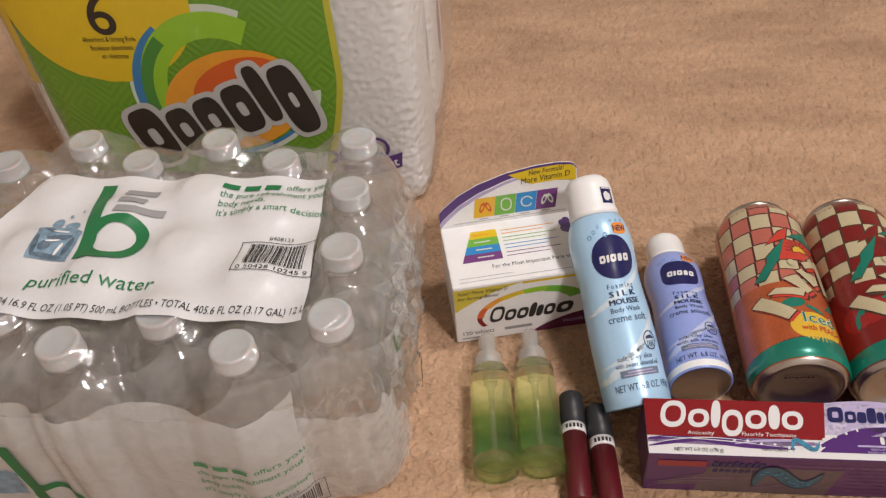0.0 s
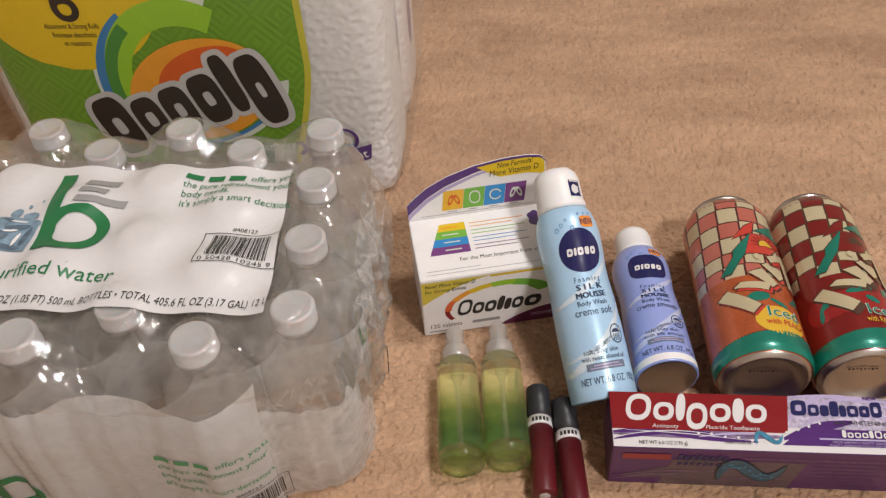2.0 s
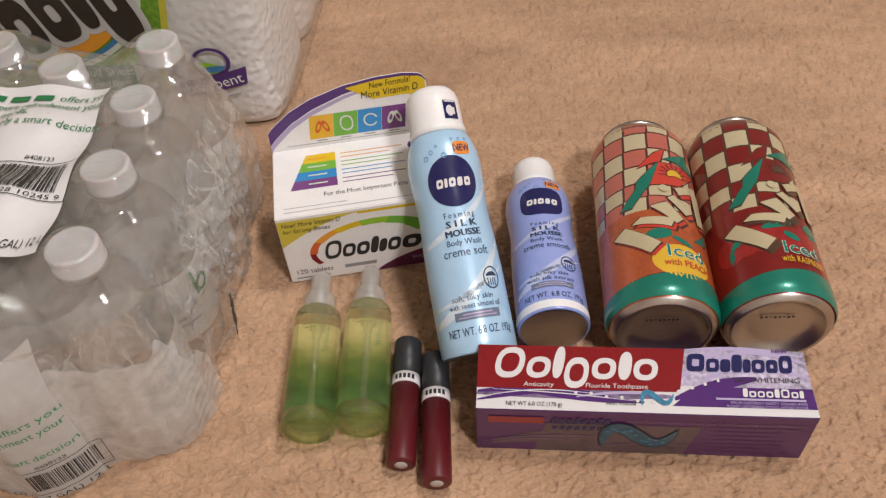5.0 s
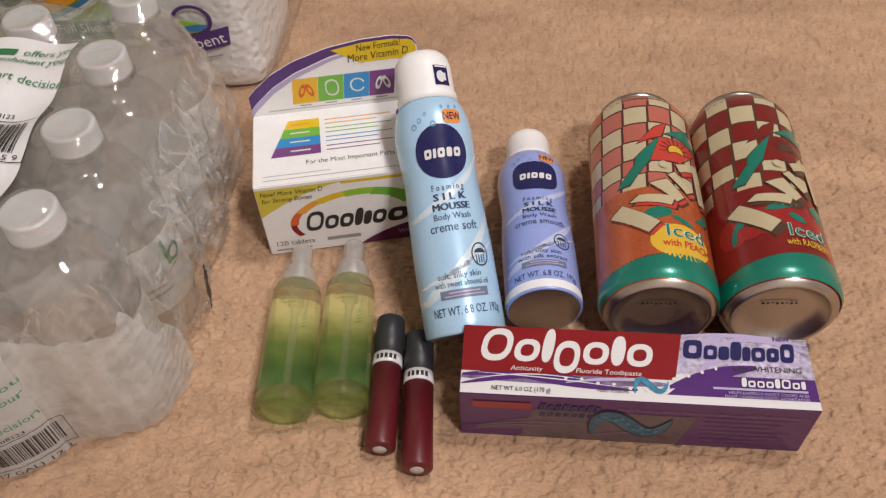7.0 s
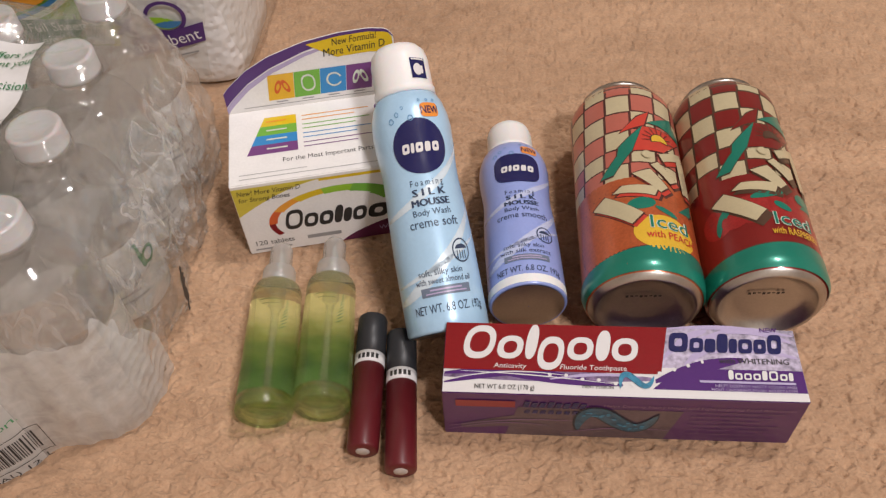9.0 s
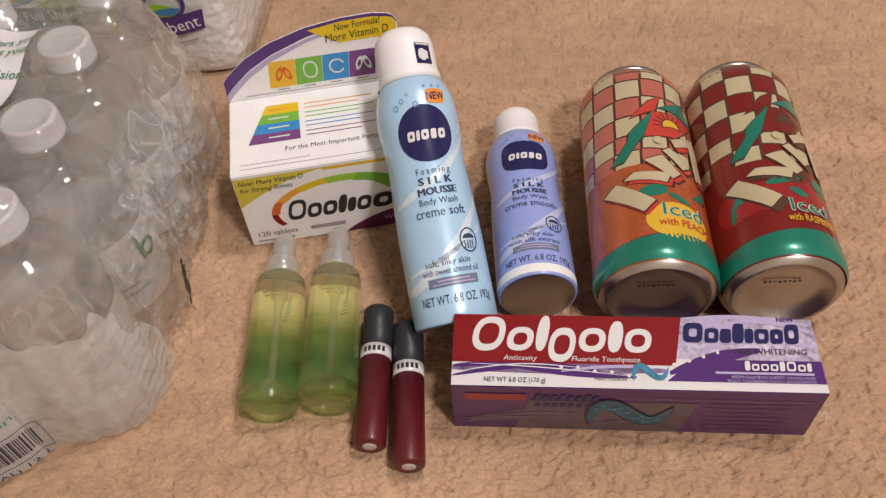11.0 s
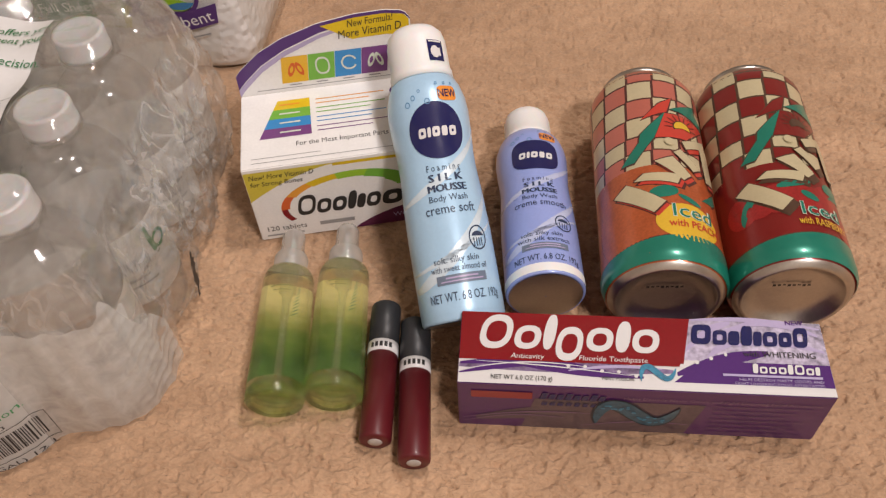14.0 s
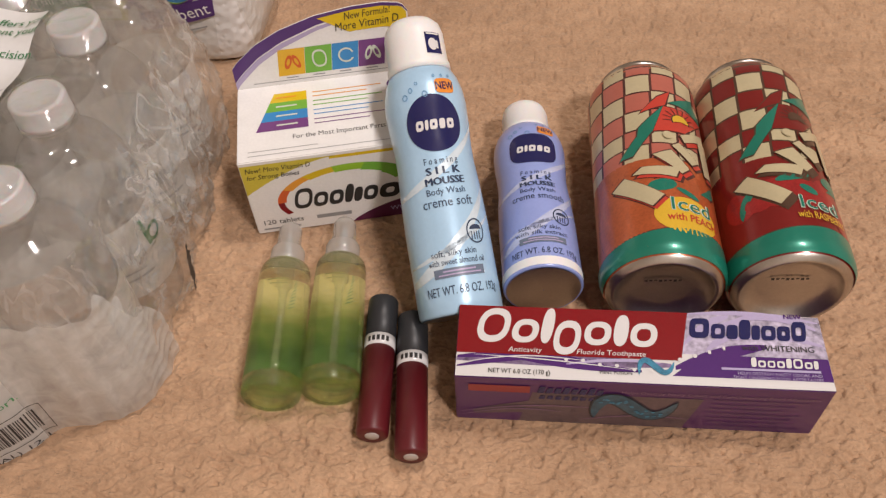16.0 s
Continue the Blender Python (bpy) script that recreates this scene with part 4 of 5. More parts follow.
printed_each("white_spark", [streak(0.000, 0.0075, 0.070, 0.0125, 0.004, 0.0008), streak(0.010, 0.0140, 0.095, 0.0080, 0.001, 0.0007)] + [oval(0.060 + 0.009 * i, 0.0128 - 0.0012 * i + 0.001 * (i % 2), 0.0011, 0.0011, n=10, rings=1) for i in range(6)] + [oval(0.121 + 0.008 * i, 0.0155 + 0.0028 * i, 0.0014 - 0.0002 * i, 0.0013, n=10, rings=1) for i in range(4)], P2D, BRIGHT, paste)
printed("red_field", [trapezium(0.0004, 0.1215, 0.0150, D - 0.0004, 0.0004, 0.1280)], P2C, CRIMSON, paste, "glossy crimson panel")
printed_each("brand_shape", tokens(0.0085, 0.1095, 0.0225, ((-0.02, 1.0, 0.62, 1.35), (0, 0.70, 0.52, 1.1), (0, 1.05, 0, 0.5), (-0.30, 0.70, 0.58, 1.1), (0, 0.70, 0.52, 1.1), (0, 0.92, 0, 0.6), (0, 0.70, 0.52, 1.1)), 0.0225, 0.18, 0.10, 2.4), P3, BRIGHT, paste)
words("lettering", "Anticavity", 0.0046, (0.0285, 0.0165), P3, BRIGHT, paste, width=0.0185, shear=0.15)
words("lettering", "Fluoride Toothpaste", 0.0046, (0.0655, 0.0165), P3, BRIGHT, paste, width=0.0370, shear=0.15)
printed_each("brand_shape", tokens(0.1265, 0.1900, 0.0300, ((0, 1.0, 0.42, 1.4), (0, 0.74, 0.42), (0, 0.72, 0, 0.8), (0, 1.0, 0, 0.8), (0, 0.74, 0, 0.6), (0, 0.74, 0.42), (0, 0.74, 0.3, 0.9), (0, 1.0, 0.42)), 0.0130, 0.15, 0.10, 4.0), P3, NAVY, paste)
words("lettering", "with WHITENING", 0.0052, (0.1545, 0.0232), P3, INK, paste, width=0.0380)
words("lettering", "NEW", 0.0042, (0.1800, 0.0447), P3, VIOLET, paste, weight=0.02)
printed_each("brand_shape", tokens(0.1575, 0.1930, 0.0128, ((0, 1.0, 0, 0.7), (0, 0.7, 0.5), (0, 0.7, 0.55), (0, 0.7, 0.5), (0, 1.0, 0, 0.7), (0, 1.0, 0.6, 1.2), (0, 0.7, 0.5), (0, 0.85, 0, 0.6)), 0.0060, 0.1, 0.2, 4.0), P3, BRIGHT, paste)
printed("small_print", [quad(0.1420, 0.0104, 0.1935, 0.0118, 0, 6, 1)], P3, LILAC, paste)
words("lettering", "HELPS DESTROY NASTY ODORS AND", 0.0026, (0.1500, 0.0078), P3, LILAC, paste, width=0.0435)
words("lettering", "FIGHT LINGERING FOOD AFTERTASTES", 0.0026, (0.1475, 0.0052), P3, LILAC, paste, width=0.0460)
words("lettering", "NET WT 6.0 OZ (170 g)", 0.0042, (0.0180, 0.0028), P3, INK, paste, width=0.0330)
words("lettering", "MINT FUSION", 0.0032, (0.0775, 0.0048), P3, INK, paste, width=0.0170)
printed("gel_wave", [wave(0.0985, 0.0050, 0.0190, 0.0038)], P3, TEAL_GEL, paste)
# front prints: own hues, set darker to carry the dimness of this side
F1, F2 = (flat((0, 0, 0), (1, 0, 0), (0, 0, 1), x) for x in (0.0002, 0.0005))
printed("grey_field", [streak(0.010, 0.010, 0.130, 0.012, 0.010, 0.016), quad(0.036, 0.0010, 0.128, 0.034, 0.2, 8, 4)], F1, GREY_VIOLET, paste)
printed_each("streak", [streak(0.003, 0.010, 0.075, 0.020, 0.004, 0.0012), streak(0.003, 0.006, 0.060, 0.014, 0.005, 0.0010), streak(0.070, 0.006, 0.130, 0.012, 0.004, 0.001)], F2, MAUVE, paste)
printed("red_mark", [quad(0.0075, 0.0335, 0.0410, 0.0405, 0, 6, 2)], F2, DULL_RED, paste)
printed_each("brand_bar", [quad(0.0450 + 0.0045 * i, 0.0340, 0.0483 + 0.0045 * i, 0.0395 + 0.0012 * (i % 3 == 0), 0.2, 2, 2) for i in range(8)] + [quad(0.0460 + 0.0045 * i, 0.0275, 0.0490 + 0.0045 * i, 0.0310, 0.2, 2, 2) for i in range(7)], F2, NAVY, paste)
GEL_EDGE = mat("gel_edge_print", (0.012, 0.020, 0.035), 0.3, coat=0.4)
printed("gel_edge", [wave(0.0768, 0.0092, 0.0450, 0.0122)], flat((0, 0, 0), (1, 0, 0), (0, 0, 1), 0.0007), GEL_EDGE, paste)
printed("gel_wave", [wave(0.0775, 0.0098, 0.0436, 0.0104)], flat((0, 0, 0), (1, 0, 0), (0, 0, 1), 0.0009), SHADED_GEL, paste)
rnd = random.Random(12)
printed_each("gel_bead", [oval(0.0800 + 0.0034 * i, float(np.interp(0.0800 + 0.0034 * i, (0.079, 0.085, 0.092, 0.100, 0.108, 0.117), (0.027, 0.0305, 0.0290, 0.0210, 0.0155, 0.0190))) + rnd.uniform(-0.0026, 0.0026), 0.0013, 0.0008, n=10, rings=1, turn=rnd.uniform(-40, 40)) for i in range(11)] + [oval(0.0815 + 0.0040 * i, float(np.interp(0.0815 + 0.0040 * i, (0.079, 0.085, 0.092, 0.100, 0.108, 0.117), (0.027, 0.0305, 0.0290, 0.0210, 0.0155, 0.0190))) + rnd.uniform(-0.0030, 0.0030), 0.0011, 0.0007, n=10, rings=1) for i in range(9)], flat((0, 0, 0), (1, 0, 0), (0, 0, 1), 0.0011), TEAL_GEL, paste)
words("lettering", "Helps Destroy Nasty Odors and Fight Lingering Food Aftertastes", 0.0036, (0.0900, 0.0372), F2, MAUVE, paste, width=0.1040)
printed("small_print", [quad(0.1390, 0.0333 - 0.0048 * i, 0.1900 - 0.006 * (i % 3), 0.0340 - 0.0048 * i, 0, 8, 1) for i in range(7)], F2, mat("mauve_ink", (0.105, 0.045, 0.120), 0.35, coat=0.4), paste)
END = flat((W, 0, 0), (0, 1, 0), (0, 0, 1), 0.0003)
printed("end_flap_edge", [quad(0.001, 0.0415, D - 0.001, 0.0421, 0, 2, 1), quad(0.002, 0.004, 0.0026, 0.0415, 0, 1, 2)], END, LILAC, paste)

# ---- vitamin box ----
vit = thing("vitamin_box", pose(-0.1462, 0.1350, 0.0003, 0, 0, 12.5), "white vitamin box with rainbow print and arched back panel", "vitamin box")
VW, VD, VH = 0.122, 0.074, 0.0685
part("carton", box(VW, VD, VH, 0.0007), WHITE, vit, smooth=False)


def arch(u):
    return float(np.interp(u, (0, 0.004, 0.018, 0.035, 0.06, 0.085, 0.105, 0.118, VW), (0.016, 0.0205, 0.0315, 0.0400, 0.0475, 0.0510, 0.0515, 0.0495, 0.0440)))


lean = Vector((0, math.sin(radians(8)), math.cos(radians(8))))
BACK = [flat((0, VD, VH - 0.0005), (1, 0, 0), lean, x) for x in (0.0, 0.0003, 0.0005, 0.0008)]
cols = [(VW * i / 40, arch(VW * i / 40)) for i in range(41)]
rows = [[BACK[0](u, h * k / 8) for u, h in cols] for k in range(9)]
card = from_grid(rows)
bm = bmesh.new()
bm.from_mesh(card)
bmesh.ops.solidify(bm, geom=bm.faces[:], thickness=0.0009)
part("back_panel", bm, WHITE, vit, "arched white display panel", smooth=False)
printed("purple_arc", [[[(u, h - (0.0095 * (1 - u / VW) ** 0.8 + 0.0012) * (1 - k / 2)) for u, h in cols] for k in range(3)]], BACK[1], PURPLE, vit)
printed("pale_arc", [[[(u, h - (0.0150 * (1 - u / VW) ** 0.7 + 0.0012) + 0.005 * (1 - u / VW) * k / 2) for u, h in cols[:32]] for k in range(3)]], BACK[1], LILAC, vit)
printed("yellow_field", [[[(u, arch(u) - 0.0022 - (0.0150 * min(1, (u - 0.062) / 0.02)) * (1 - k / 3)) for u in np.linspace(0.062, 0.121, 24)] for k in range(4)]], BACK[2], YELLOW, vit)
words("lettering", "New Formula!", 0.0072, (0.0795, 0.0425), BACK[3], INK, vit, width=0.0310, shear=0.2, turn=3)
words("lettering", "More Vitamin D", 0.0082, (0.0725, 0.0350), BACK[3], INK, vit, width=0.0430, shear=0.2, turn=3)
SQ = (mat("amber_print", (0.72, 0.42, 0.03), 0.38, coat=0.3), mat("leaf_print", (0.16, 0.42, 0.05), 0.38, coat=0.3), mat("sky_print", (0.03, 0.24, 0.55), 0.38, coat=0.3), mat("plum_print", (0.17, 0.05, 0.20), 0.38, coat=0.3))
for i, m in enumerate(SQ):
    u = 0.0300 + 0.0183 * i
    printed("colour_square", [quad(u, 0.0065, u + 0.0180, 0.0262, 0.12, 3, 3)], BACK[1], m, vit)
    icon = [oval(u + 0.0110, 0.0168, 0.0055, 0.0055, 0.78, 20, 330, rings=1, n=24)] if i == 2 else [oval(u + 0.0110, 0.0168, 0.0050, 0.0066, 0.78, rings=1, n=24, power=2.4)] if i == 1 else [oval(u + 0.0080 + 0.0055 * k, 0.0165, 0.0022, 0.0055, 0.5, turn=-20 + 40 * k, rings=1, n=16) for k in (0, 1)]
    printed("icon", icon, BACK[2], RED if i == 0 else PALE, vit)
    printed("small_print", [quad(u + 0.005, 0.0044, u + 0.013, 0.0052, 0, 3, 1)], BACK[1], GREY_INK, vit)
printed("small_print", [quad(0.012, 0.0026, 0.112, 0.0031, 0, 8, 1)], BACK[1], GREY_INK, vit)
T1, T2 = (flat((0, 0, VH), (1, 0, 0), (0, 1, 0), x) for x in (0.0002, 0.0004))
for i, m in enumerate((YELLOW, SQ[1], SQ[2], SQ[3])):
    v = 0.0590 - 0.0092 * i
    printed("colour_bar", [trapezium(0.0125 + (v - 0.0314) * 0.34, 0.0470, v - 0.0046, v + 0.0046, 0.0125 + (v - 0.0222) * 0.34, 0.0470, 4, 2)], T1, m, vit)
    printed("bar_print", [quad(0.026, v - 0.0007, 0.040, v + 0.0007, 0.1, 3, 1)], T2, ORANGE if i == 0 else PALE, vit)
    printed("small_print", [quad(0.0510, v + 0.0016, 0.0980, v + 0.0024, 0, 6, 1), quad(0.0510, v - 0.0026, 0.0880, v - 0.0018, 0, 6, 1)], T1, (ORANGE, SQ[1], SQ[2], SQ[3])[i], vit)
words("lettering", "For the Most Important Parts of You", 0.0062, (0.0360, 0.0170), T1, INK, vit, width=0.0760)
printed("small_print", [quad(0.0070, 0.0087, 0.0520, 0.0092, 0, 6, 1), quad(0.0070, 0.0047, 0.1150, 0.0052, 0, 6, 1)], T1, GREY_INK, vit)
printed("plum_mark", [oval(0.1080 + 0.003 * math.cos(k * 1.26), 0.0560 + 0.006 * math.sin(k * 1.26), 0.0035, 0.0045, n=14, rings=1) for k in range(5)], T1, PURPLE, vit)
V1, V2, V3 = (flat((0, 0, 0), (1, 0, 0), (0, 0, 1), x) for x in (0.0002, 0.0004, 0.0006))
printed("yellow_field", [[[(0.0005 + 0.060 * i / 16, 0.0655 - (0.026 * (1 - i / 16) ** 1.6 + 0.0005) * k / 4) for i in range(17)] for k in (4, 3, 2, 1, 0)]], V1, mat("olive_yellow_print", (0.60, 0.50, 0.06), 0.38, coat=0.3), vit)
printed("yellow_field", [quad(0.058, 0.0630, VW - 0.0005, 0.0655, 0, 6, 1)], V1, YELLOW, vit)
words("lettering", "New! More Vitamin D", 0.0062, (0.0030, 0.0590), V2, INK, vit, width=0.0420, shear=0.2)
words("lettering", "for Strong Bones", 0.0058, (0.0030, 0.0530), V2, INK, vit, width=0.0340, shear=0.2)
stops = (CRIMSON, RED, ORANGE, YELLOW, LIME, SQ[1], SQ[1])
for i, m in enumerate(stops):
    a0, a1 = 204 - 26.5 * i, 204 - 26.5 * (i + 1)
    printed("rainbow_arc", [oval(0.0665, 0.0300, 0.0480, 0.0265, 0.91 - 0.032 * i, a0, a1, 4, rings=2, n=10)], V1, m, vit)
printed_each("brand_shape", tokens(0.0275, 0.1010, 0.0205, ((0, 1.0, 0.64, 1.25), (0, 0.72, 0.5), (0, 0.72, 0.45), (0, 0.92, 0, 0.6), (0, 0.72, 0, 0.6), (0, 0.72, 0.45), (0, 0.72, 0.4, 1.5)), 0.0190, 0.2, 0.10, 2.8), V2, INK, vit)
words("lettering", "120 tablets", 0.0066, (0.0045, 0.0085), V1, INK, vit, width=0.0270)
printed("small_print", [quad(0.0045, 0.0035, 0.0300, 0.0050, 0, 4, 1), quad(0.0420, 0.0085, 0.0660, 0.0120, 0, 4, 1)], V1, GREY_INK, vit)
printed("plum_field", [[[(0.066 + 0.055 * i / 16, 0.0008 + (0.019 * math.sin(math.pi / 2 * i / 16) ** 0.8) * k / 4) for i in range(17)] for k in range(5)]], V1, mat("dark_plum_print", (0.10, 0.012, 0.055), 0.3, coat=0.4), vit)
words("lettering", "WOMEN", 0.0060, (0.0930, 0.0070), V2, LILAC, vit, width=0.0230)


# ---- tea cans ----
STEEL = mat("brushed_aluminium", (0.55, 0.52, 0.48), 0.30, metal=1.0, vary=0.08, bump=0.06)
CREAM = mat("cream_print", (0.56, 0.49, 0.31), 0.30, metal=0.25, coat=0.5)
TEAL = mat("teal_print", (0.010, 0.20, 0.14), 0.30, metal=0.3, coat=0.5)
MAROON = mat("maroon_line", (0.075, 0.022, 0.018), 0.35, coat=0.5)
BROWN = mat("dark_brown_line", (0.07, 0.035, 0.02), 0.35, coat=0.5)
PINK = mat("salmon_print", (0.52, 0.15, 0.11), 0.30, metal=0.3, coat=0.5)
BRICK_RED = mat("deep_red_print", (0.22, 0.015, 0.014), 0.30, metal=0.35, coat=0.5)
PEACH = mat("peach_print", (0.46, 0.105, 0.035), 0.30, metal=0.3, coat=0.5, vary=0.25, scale=60)
BERRY = mat("berry_print", (0.34, 0.022, 0.022), 0.30, metal=0.3, coat=0.5, vary=0.3, scale=80)
SUN_YELLOW = mat("sun_print", (0.72, 0.45, 0.04), 0.30, metal=0.2, coat=0.5)
MELON = mat("melon_red_print", (0.60, 0.06, 0.04), 0.30, metal=0.3, coat=0.5)
CAN_H, CAN_R = 0.193, 0.0364
CAN = [(0.005, 0.0098), (0.018, 0.0090), (0.0255, 0.0064), (0.0285, 0.0014), (0.0297, 0.0), (0.0310, 0.0005), (0.0334, 0.0028), (0.0352, 0.0054), (0.0360, 0.0074), (CAN_R, 0.0095), (CAN_R, 0.1740), (0.0358, 0.1772), (0.0330, 0.1828), (0.0290, 0.1876), (0.0274, 0.1896), (0.0282, 0.1912), (0.0288, CAN_H), (0.0272, CAN_H), (0.0262, 0.1895), (0.006, 0.1892)]
can_mesh = lathe(CAN, 72)
lab_mesh = lathe([(0.0341, 0.0036), (0.0353, 0.0054), (0.0361, 0.0074), (CAN_R + 0.00012, 0.0096), (CAN_R + 0.00012, 0.174), (0.0359, 0.1773), (0.0331, 0.1829), (0.0300, 0.1866)], 72)
bm = bmesh.new()
bm.from_mesh(lab_mesh)
bmesh.ops.delete(bm, geom=[f for f in bm.faces if len(f.verts) > 4], context="FACES")
bm.to_mesh(lab_mesh)
bm.free()
shoulder = radius_of([(0.0341, 0.0036), (0.0353, 0.0054), (0.0361, 0.0074), (CAN_R + 0.0001, 0.0096), (CAN_R + 0.0001, 0.174), (0.0358, 0.1772), (0.0330, 0.1828), (0.0300, 0.1866)])


def on_can(lift):
    """The lower prints sit further down than they are drawn; those at the shoulder stay."""
    place = round_to(shoulder, lift)
    return lambda u, v: place(u, max(0.0040, v - 0.0165 * min(1, max(0, (0.186 - v) / 0.06))))


D1, D2, D3, D4, D5 = (round_to(shoulder, 0.0006 + 0.00018 * k) for k in range(5))
C0, C1, C2, C3, C4, C5 = (on_can(0.0002 + 0.00022 * k) for k in range(6))


def poly(points, n=5):
    """A slab over four corners (u, v), divided for bending."""
    a, b, c, d = (Vector(p) for p in points)
    return [[tuple(a.lerp(b, i / n).lerp(d.lerp(c, i / n), j / n)) for i in range(n + 1)] for j in range(n + 1)]


def scaled(points, f):
    cu, cv = sum(p[0] for p in points) / 4, sum(p[1] for p in points) / 4
    return [(cu + (u - cu) * f, cv + (v - cv) * f) for u, v in points]


def outlined(name, shapes, ink, line, parent, low, high, swell=0.0016):
    """Slabs with a dark line round them."""
    for s in shapes:
        cu, cv = sum(p[0] for p in s) / 4, sum(p[1] for p in s) / 4
        grown = []
        for u, v in s:
            d = max(1e-6, math.hypot(u - cu, v - cv))
            grown.append((u + (u - cu) / d * swell * 1.5, v + (v - cv) / d * swell * 1.5))
        printed(name + "_edge", [poly(grown)], low, line, parent)
        printed(name, [poly(s)], high, ink, parent)


def tea_can(m, label, check, ground, fruit, line, label_word):
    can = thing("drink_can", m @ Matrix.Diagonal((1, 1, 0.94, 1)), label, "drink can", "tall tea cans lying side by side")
    part("body", can_mesh.copy(), STEEL, can, "bare aluminium shell")
    part("printed_skin", lab_mesh.copy(), ground, can)
    # checks on the upper half, tilted a little
    step = 0.0172
    rows_n = 6
    printed("check_ground", [quad(-0.052, 0.098, 0.052, 0.1862, 0, 40, 24)], C0, line, can)
    for r in range(rows_n):
        for c in range(-3, 3):
            v0 = 0.0990 + 0.0146 * r
            lift = 0.05
            u0, u1 = c * step + 0.0009 + (v0 - 0.14) * 0.10, (c + 1) * step - 0.0009 + (v0 - 0.14) * 0.10
            v1 = v0 + 0.0146 - 0.0019
            v1 = min(v1, 0.1850)
            printed("check", [quad(u0, v0 + lift * u0, u1, v1 + lift * u1, 0.05, 3, 3)], C1, CREAM if (r + c) % 2 else check, can)
    # lower half: fruit, band and name plate
    printed("fruit_field", [quad(-0.052, 0.030, 0.052, 0.0985, 0, 40, 12)], C1, ground, can)
    if fruit is PEACH:
        printed("fruit_edge", [oval(-0.0210, 0.0560, 0.0270, 0.0330, rings=6)], C1, line, can)
        printed("fruit", [oval(-0.0210, 0.0560, 0.0260, 0.0320, rings=6)], C2, fruit, can)
        printed("fruit", [oval(0.0160, 0.0720, 0.0190, 0.0250, rings=6)], C2, fruit, can)
        printed("leaf", [oval(0.0005, 0.0745, 0.0090, 0.0050, turn=10, n=20), oval(0.0160, 0.0690, 0.0080, 0.0022, turn=-25, n=16)], C3, TEAL, can)
        printed("plate", [oval(0.0140, 0.0500, 0.0205, 0.0150, rings=5)], C3, SUN_YELLOW, can)
    else:
        rnd = random.Random(5)
        for i in range(7):
            cu, cv = -0.030 + 0.011 * i, 0.050 + 0.022 * rnd.random()
            printed("berry", [oval(cu, cv, 0.0105, 0.0120, rings=4, n=24)], C2, fruit, can)
        printed("leaf", [oval(-0.0250, 0.0620, 0.0050, 0.0110, 0.35, 60, 260, turn=-20, n=20), oval(0.0040, 0.0800, 0.0110, 0.0030, turn=15, n=20), oval(0.0120, 0.0700, 0.0060, 0.0030, turn=-30, n=16), oval(0.0300, 0.0820, 0.0070, 0.0050, turn=20, n=16)], C3, TEAL, can)
    rise = lambda u: 0.0075 * math.sin(1.1 + 18 * u) ** 2
    for name, low, high, ink in (("band_line", C2, 0.0140, line), ("band", C3, 0.0131, TEAL)):
        printed(name, [[[(float(u), 0.0190 + (high + rise(u)) * j / 4) for u in np.linspace(-0.06, 0.06, 45)] for j in range(5)]], low, ink, can)
    hot = MELON if fruit is PEACH else BRICK_RED
    outlined("chevron", [[(-0.0093, 0.1115), (0.0083, 0.1334), (-0.0009, 0.1068), (-0.0112, 0.1009)], [(-0.0111, 0.1035), (-0.0008, 0.1074), (-0.0145, 0.0865), (-0.0236, 0.0859)], [(0.0115, 0.1371), (0.0341, 0.1526), (0.0343, 0.1424), (0.0205, 0.1371)], [(0.0205, 0.1371), (0.0340, 0.1447), (0.0430, 0.1394), (0.0420, 0.1334)], [(0.0251, 0.0564), (0.0400, 0.0712), (0.0400, 0.0618), (0.0357, 0.0580)]], TEAL, line, can, D1, D2, 0.0010)
    outlined("chevron", [[(-0.0075, 0.1261), (0.0048, 0.1417), (0.0143, 0.1494), (0.0095, 0.1341)], [(-0.0003, 0.1074), (0.0082, 0.1327), (0.0420, 0.1334), (0.0210, 0.1100)]], hot, line, can, D1, D2, 0.0010)
    sun_at = (0.0195, 0.1204)
    for k in range(9):
        a = radians(10 + 22 * k)
        printed("sun_ray", [oval(sun_at[0] + 0.0098 * math.cos(a), sun_at[1] + 0.0098 * math.sin(a), 0.0034, 0.0004, turn=math.degrees(a), n=12, rings=1)], D3, line, can)
    printed("sun_edge", [oval(sun_at[0], sun_at[1], 0.0072, 0.0072, n=24, start=-5, stop=205)], D2, line, can)
    printed("sun", [oval(sun_at[0], sun_at[1], 0.0062, 0.0062, n=24, start=0, stop=200)], D3, SUN_YELLOW if fruit is PEACH else BROWN, can)
    # slanted cream slabs, with a shadow edge, in place of the brand's letters
    slabs = [[(-0.0312, 0.0618), (-0.0215, 0.0685), (0.0009, 0.0491), (-0.0067, 0.0401)], [(-0.0165, 0.0690), (-0.0100, 0.0745), (0.0130, 0.0735), (0.0095, 0.0650)], [(-0.0029, 0.0846), (0.0090, 0.0895), (0.0196, 0.0749), (0.0139, 0.0692)], [(0.0098, 0.0939), (0.0151, 0.0977), (0.0282, 0.0846), (0.0222, 0.0799)],
             [(0.0169, 0.1061), (0.0390, 0.1190), (0.0400, 0.1121), (0.0193, 0.0996)], [(0.0320, 0.1100), (0.0420, 0.1120), (0.0430, 0.0800), (0.0331, 0.0770)]]
    drop = [[(u + 0.0022, v - 0.0030) for u, v in slab] for slab in slabs]
    outlined("slab_shadow", drop, MELON if fruit is PEACH else BROWN, line, can, D2, D3, 0.0014)
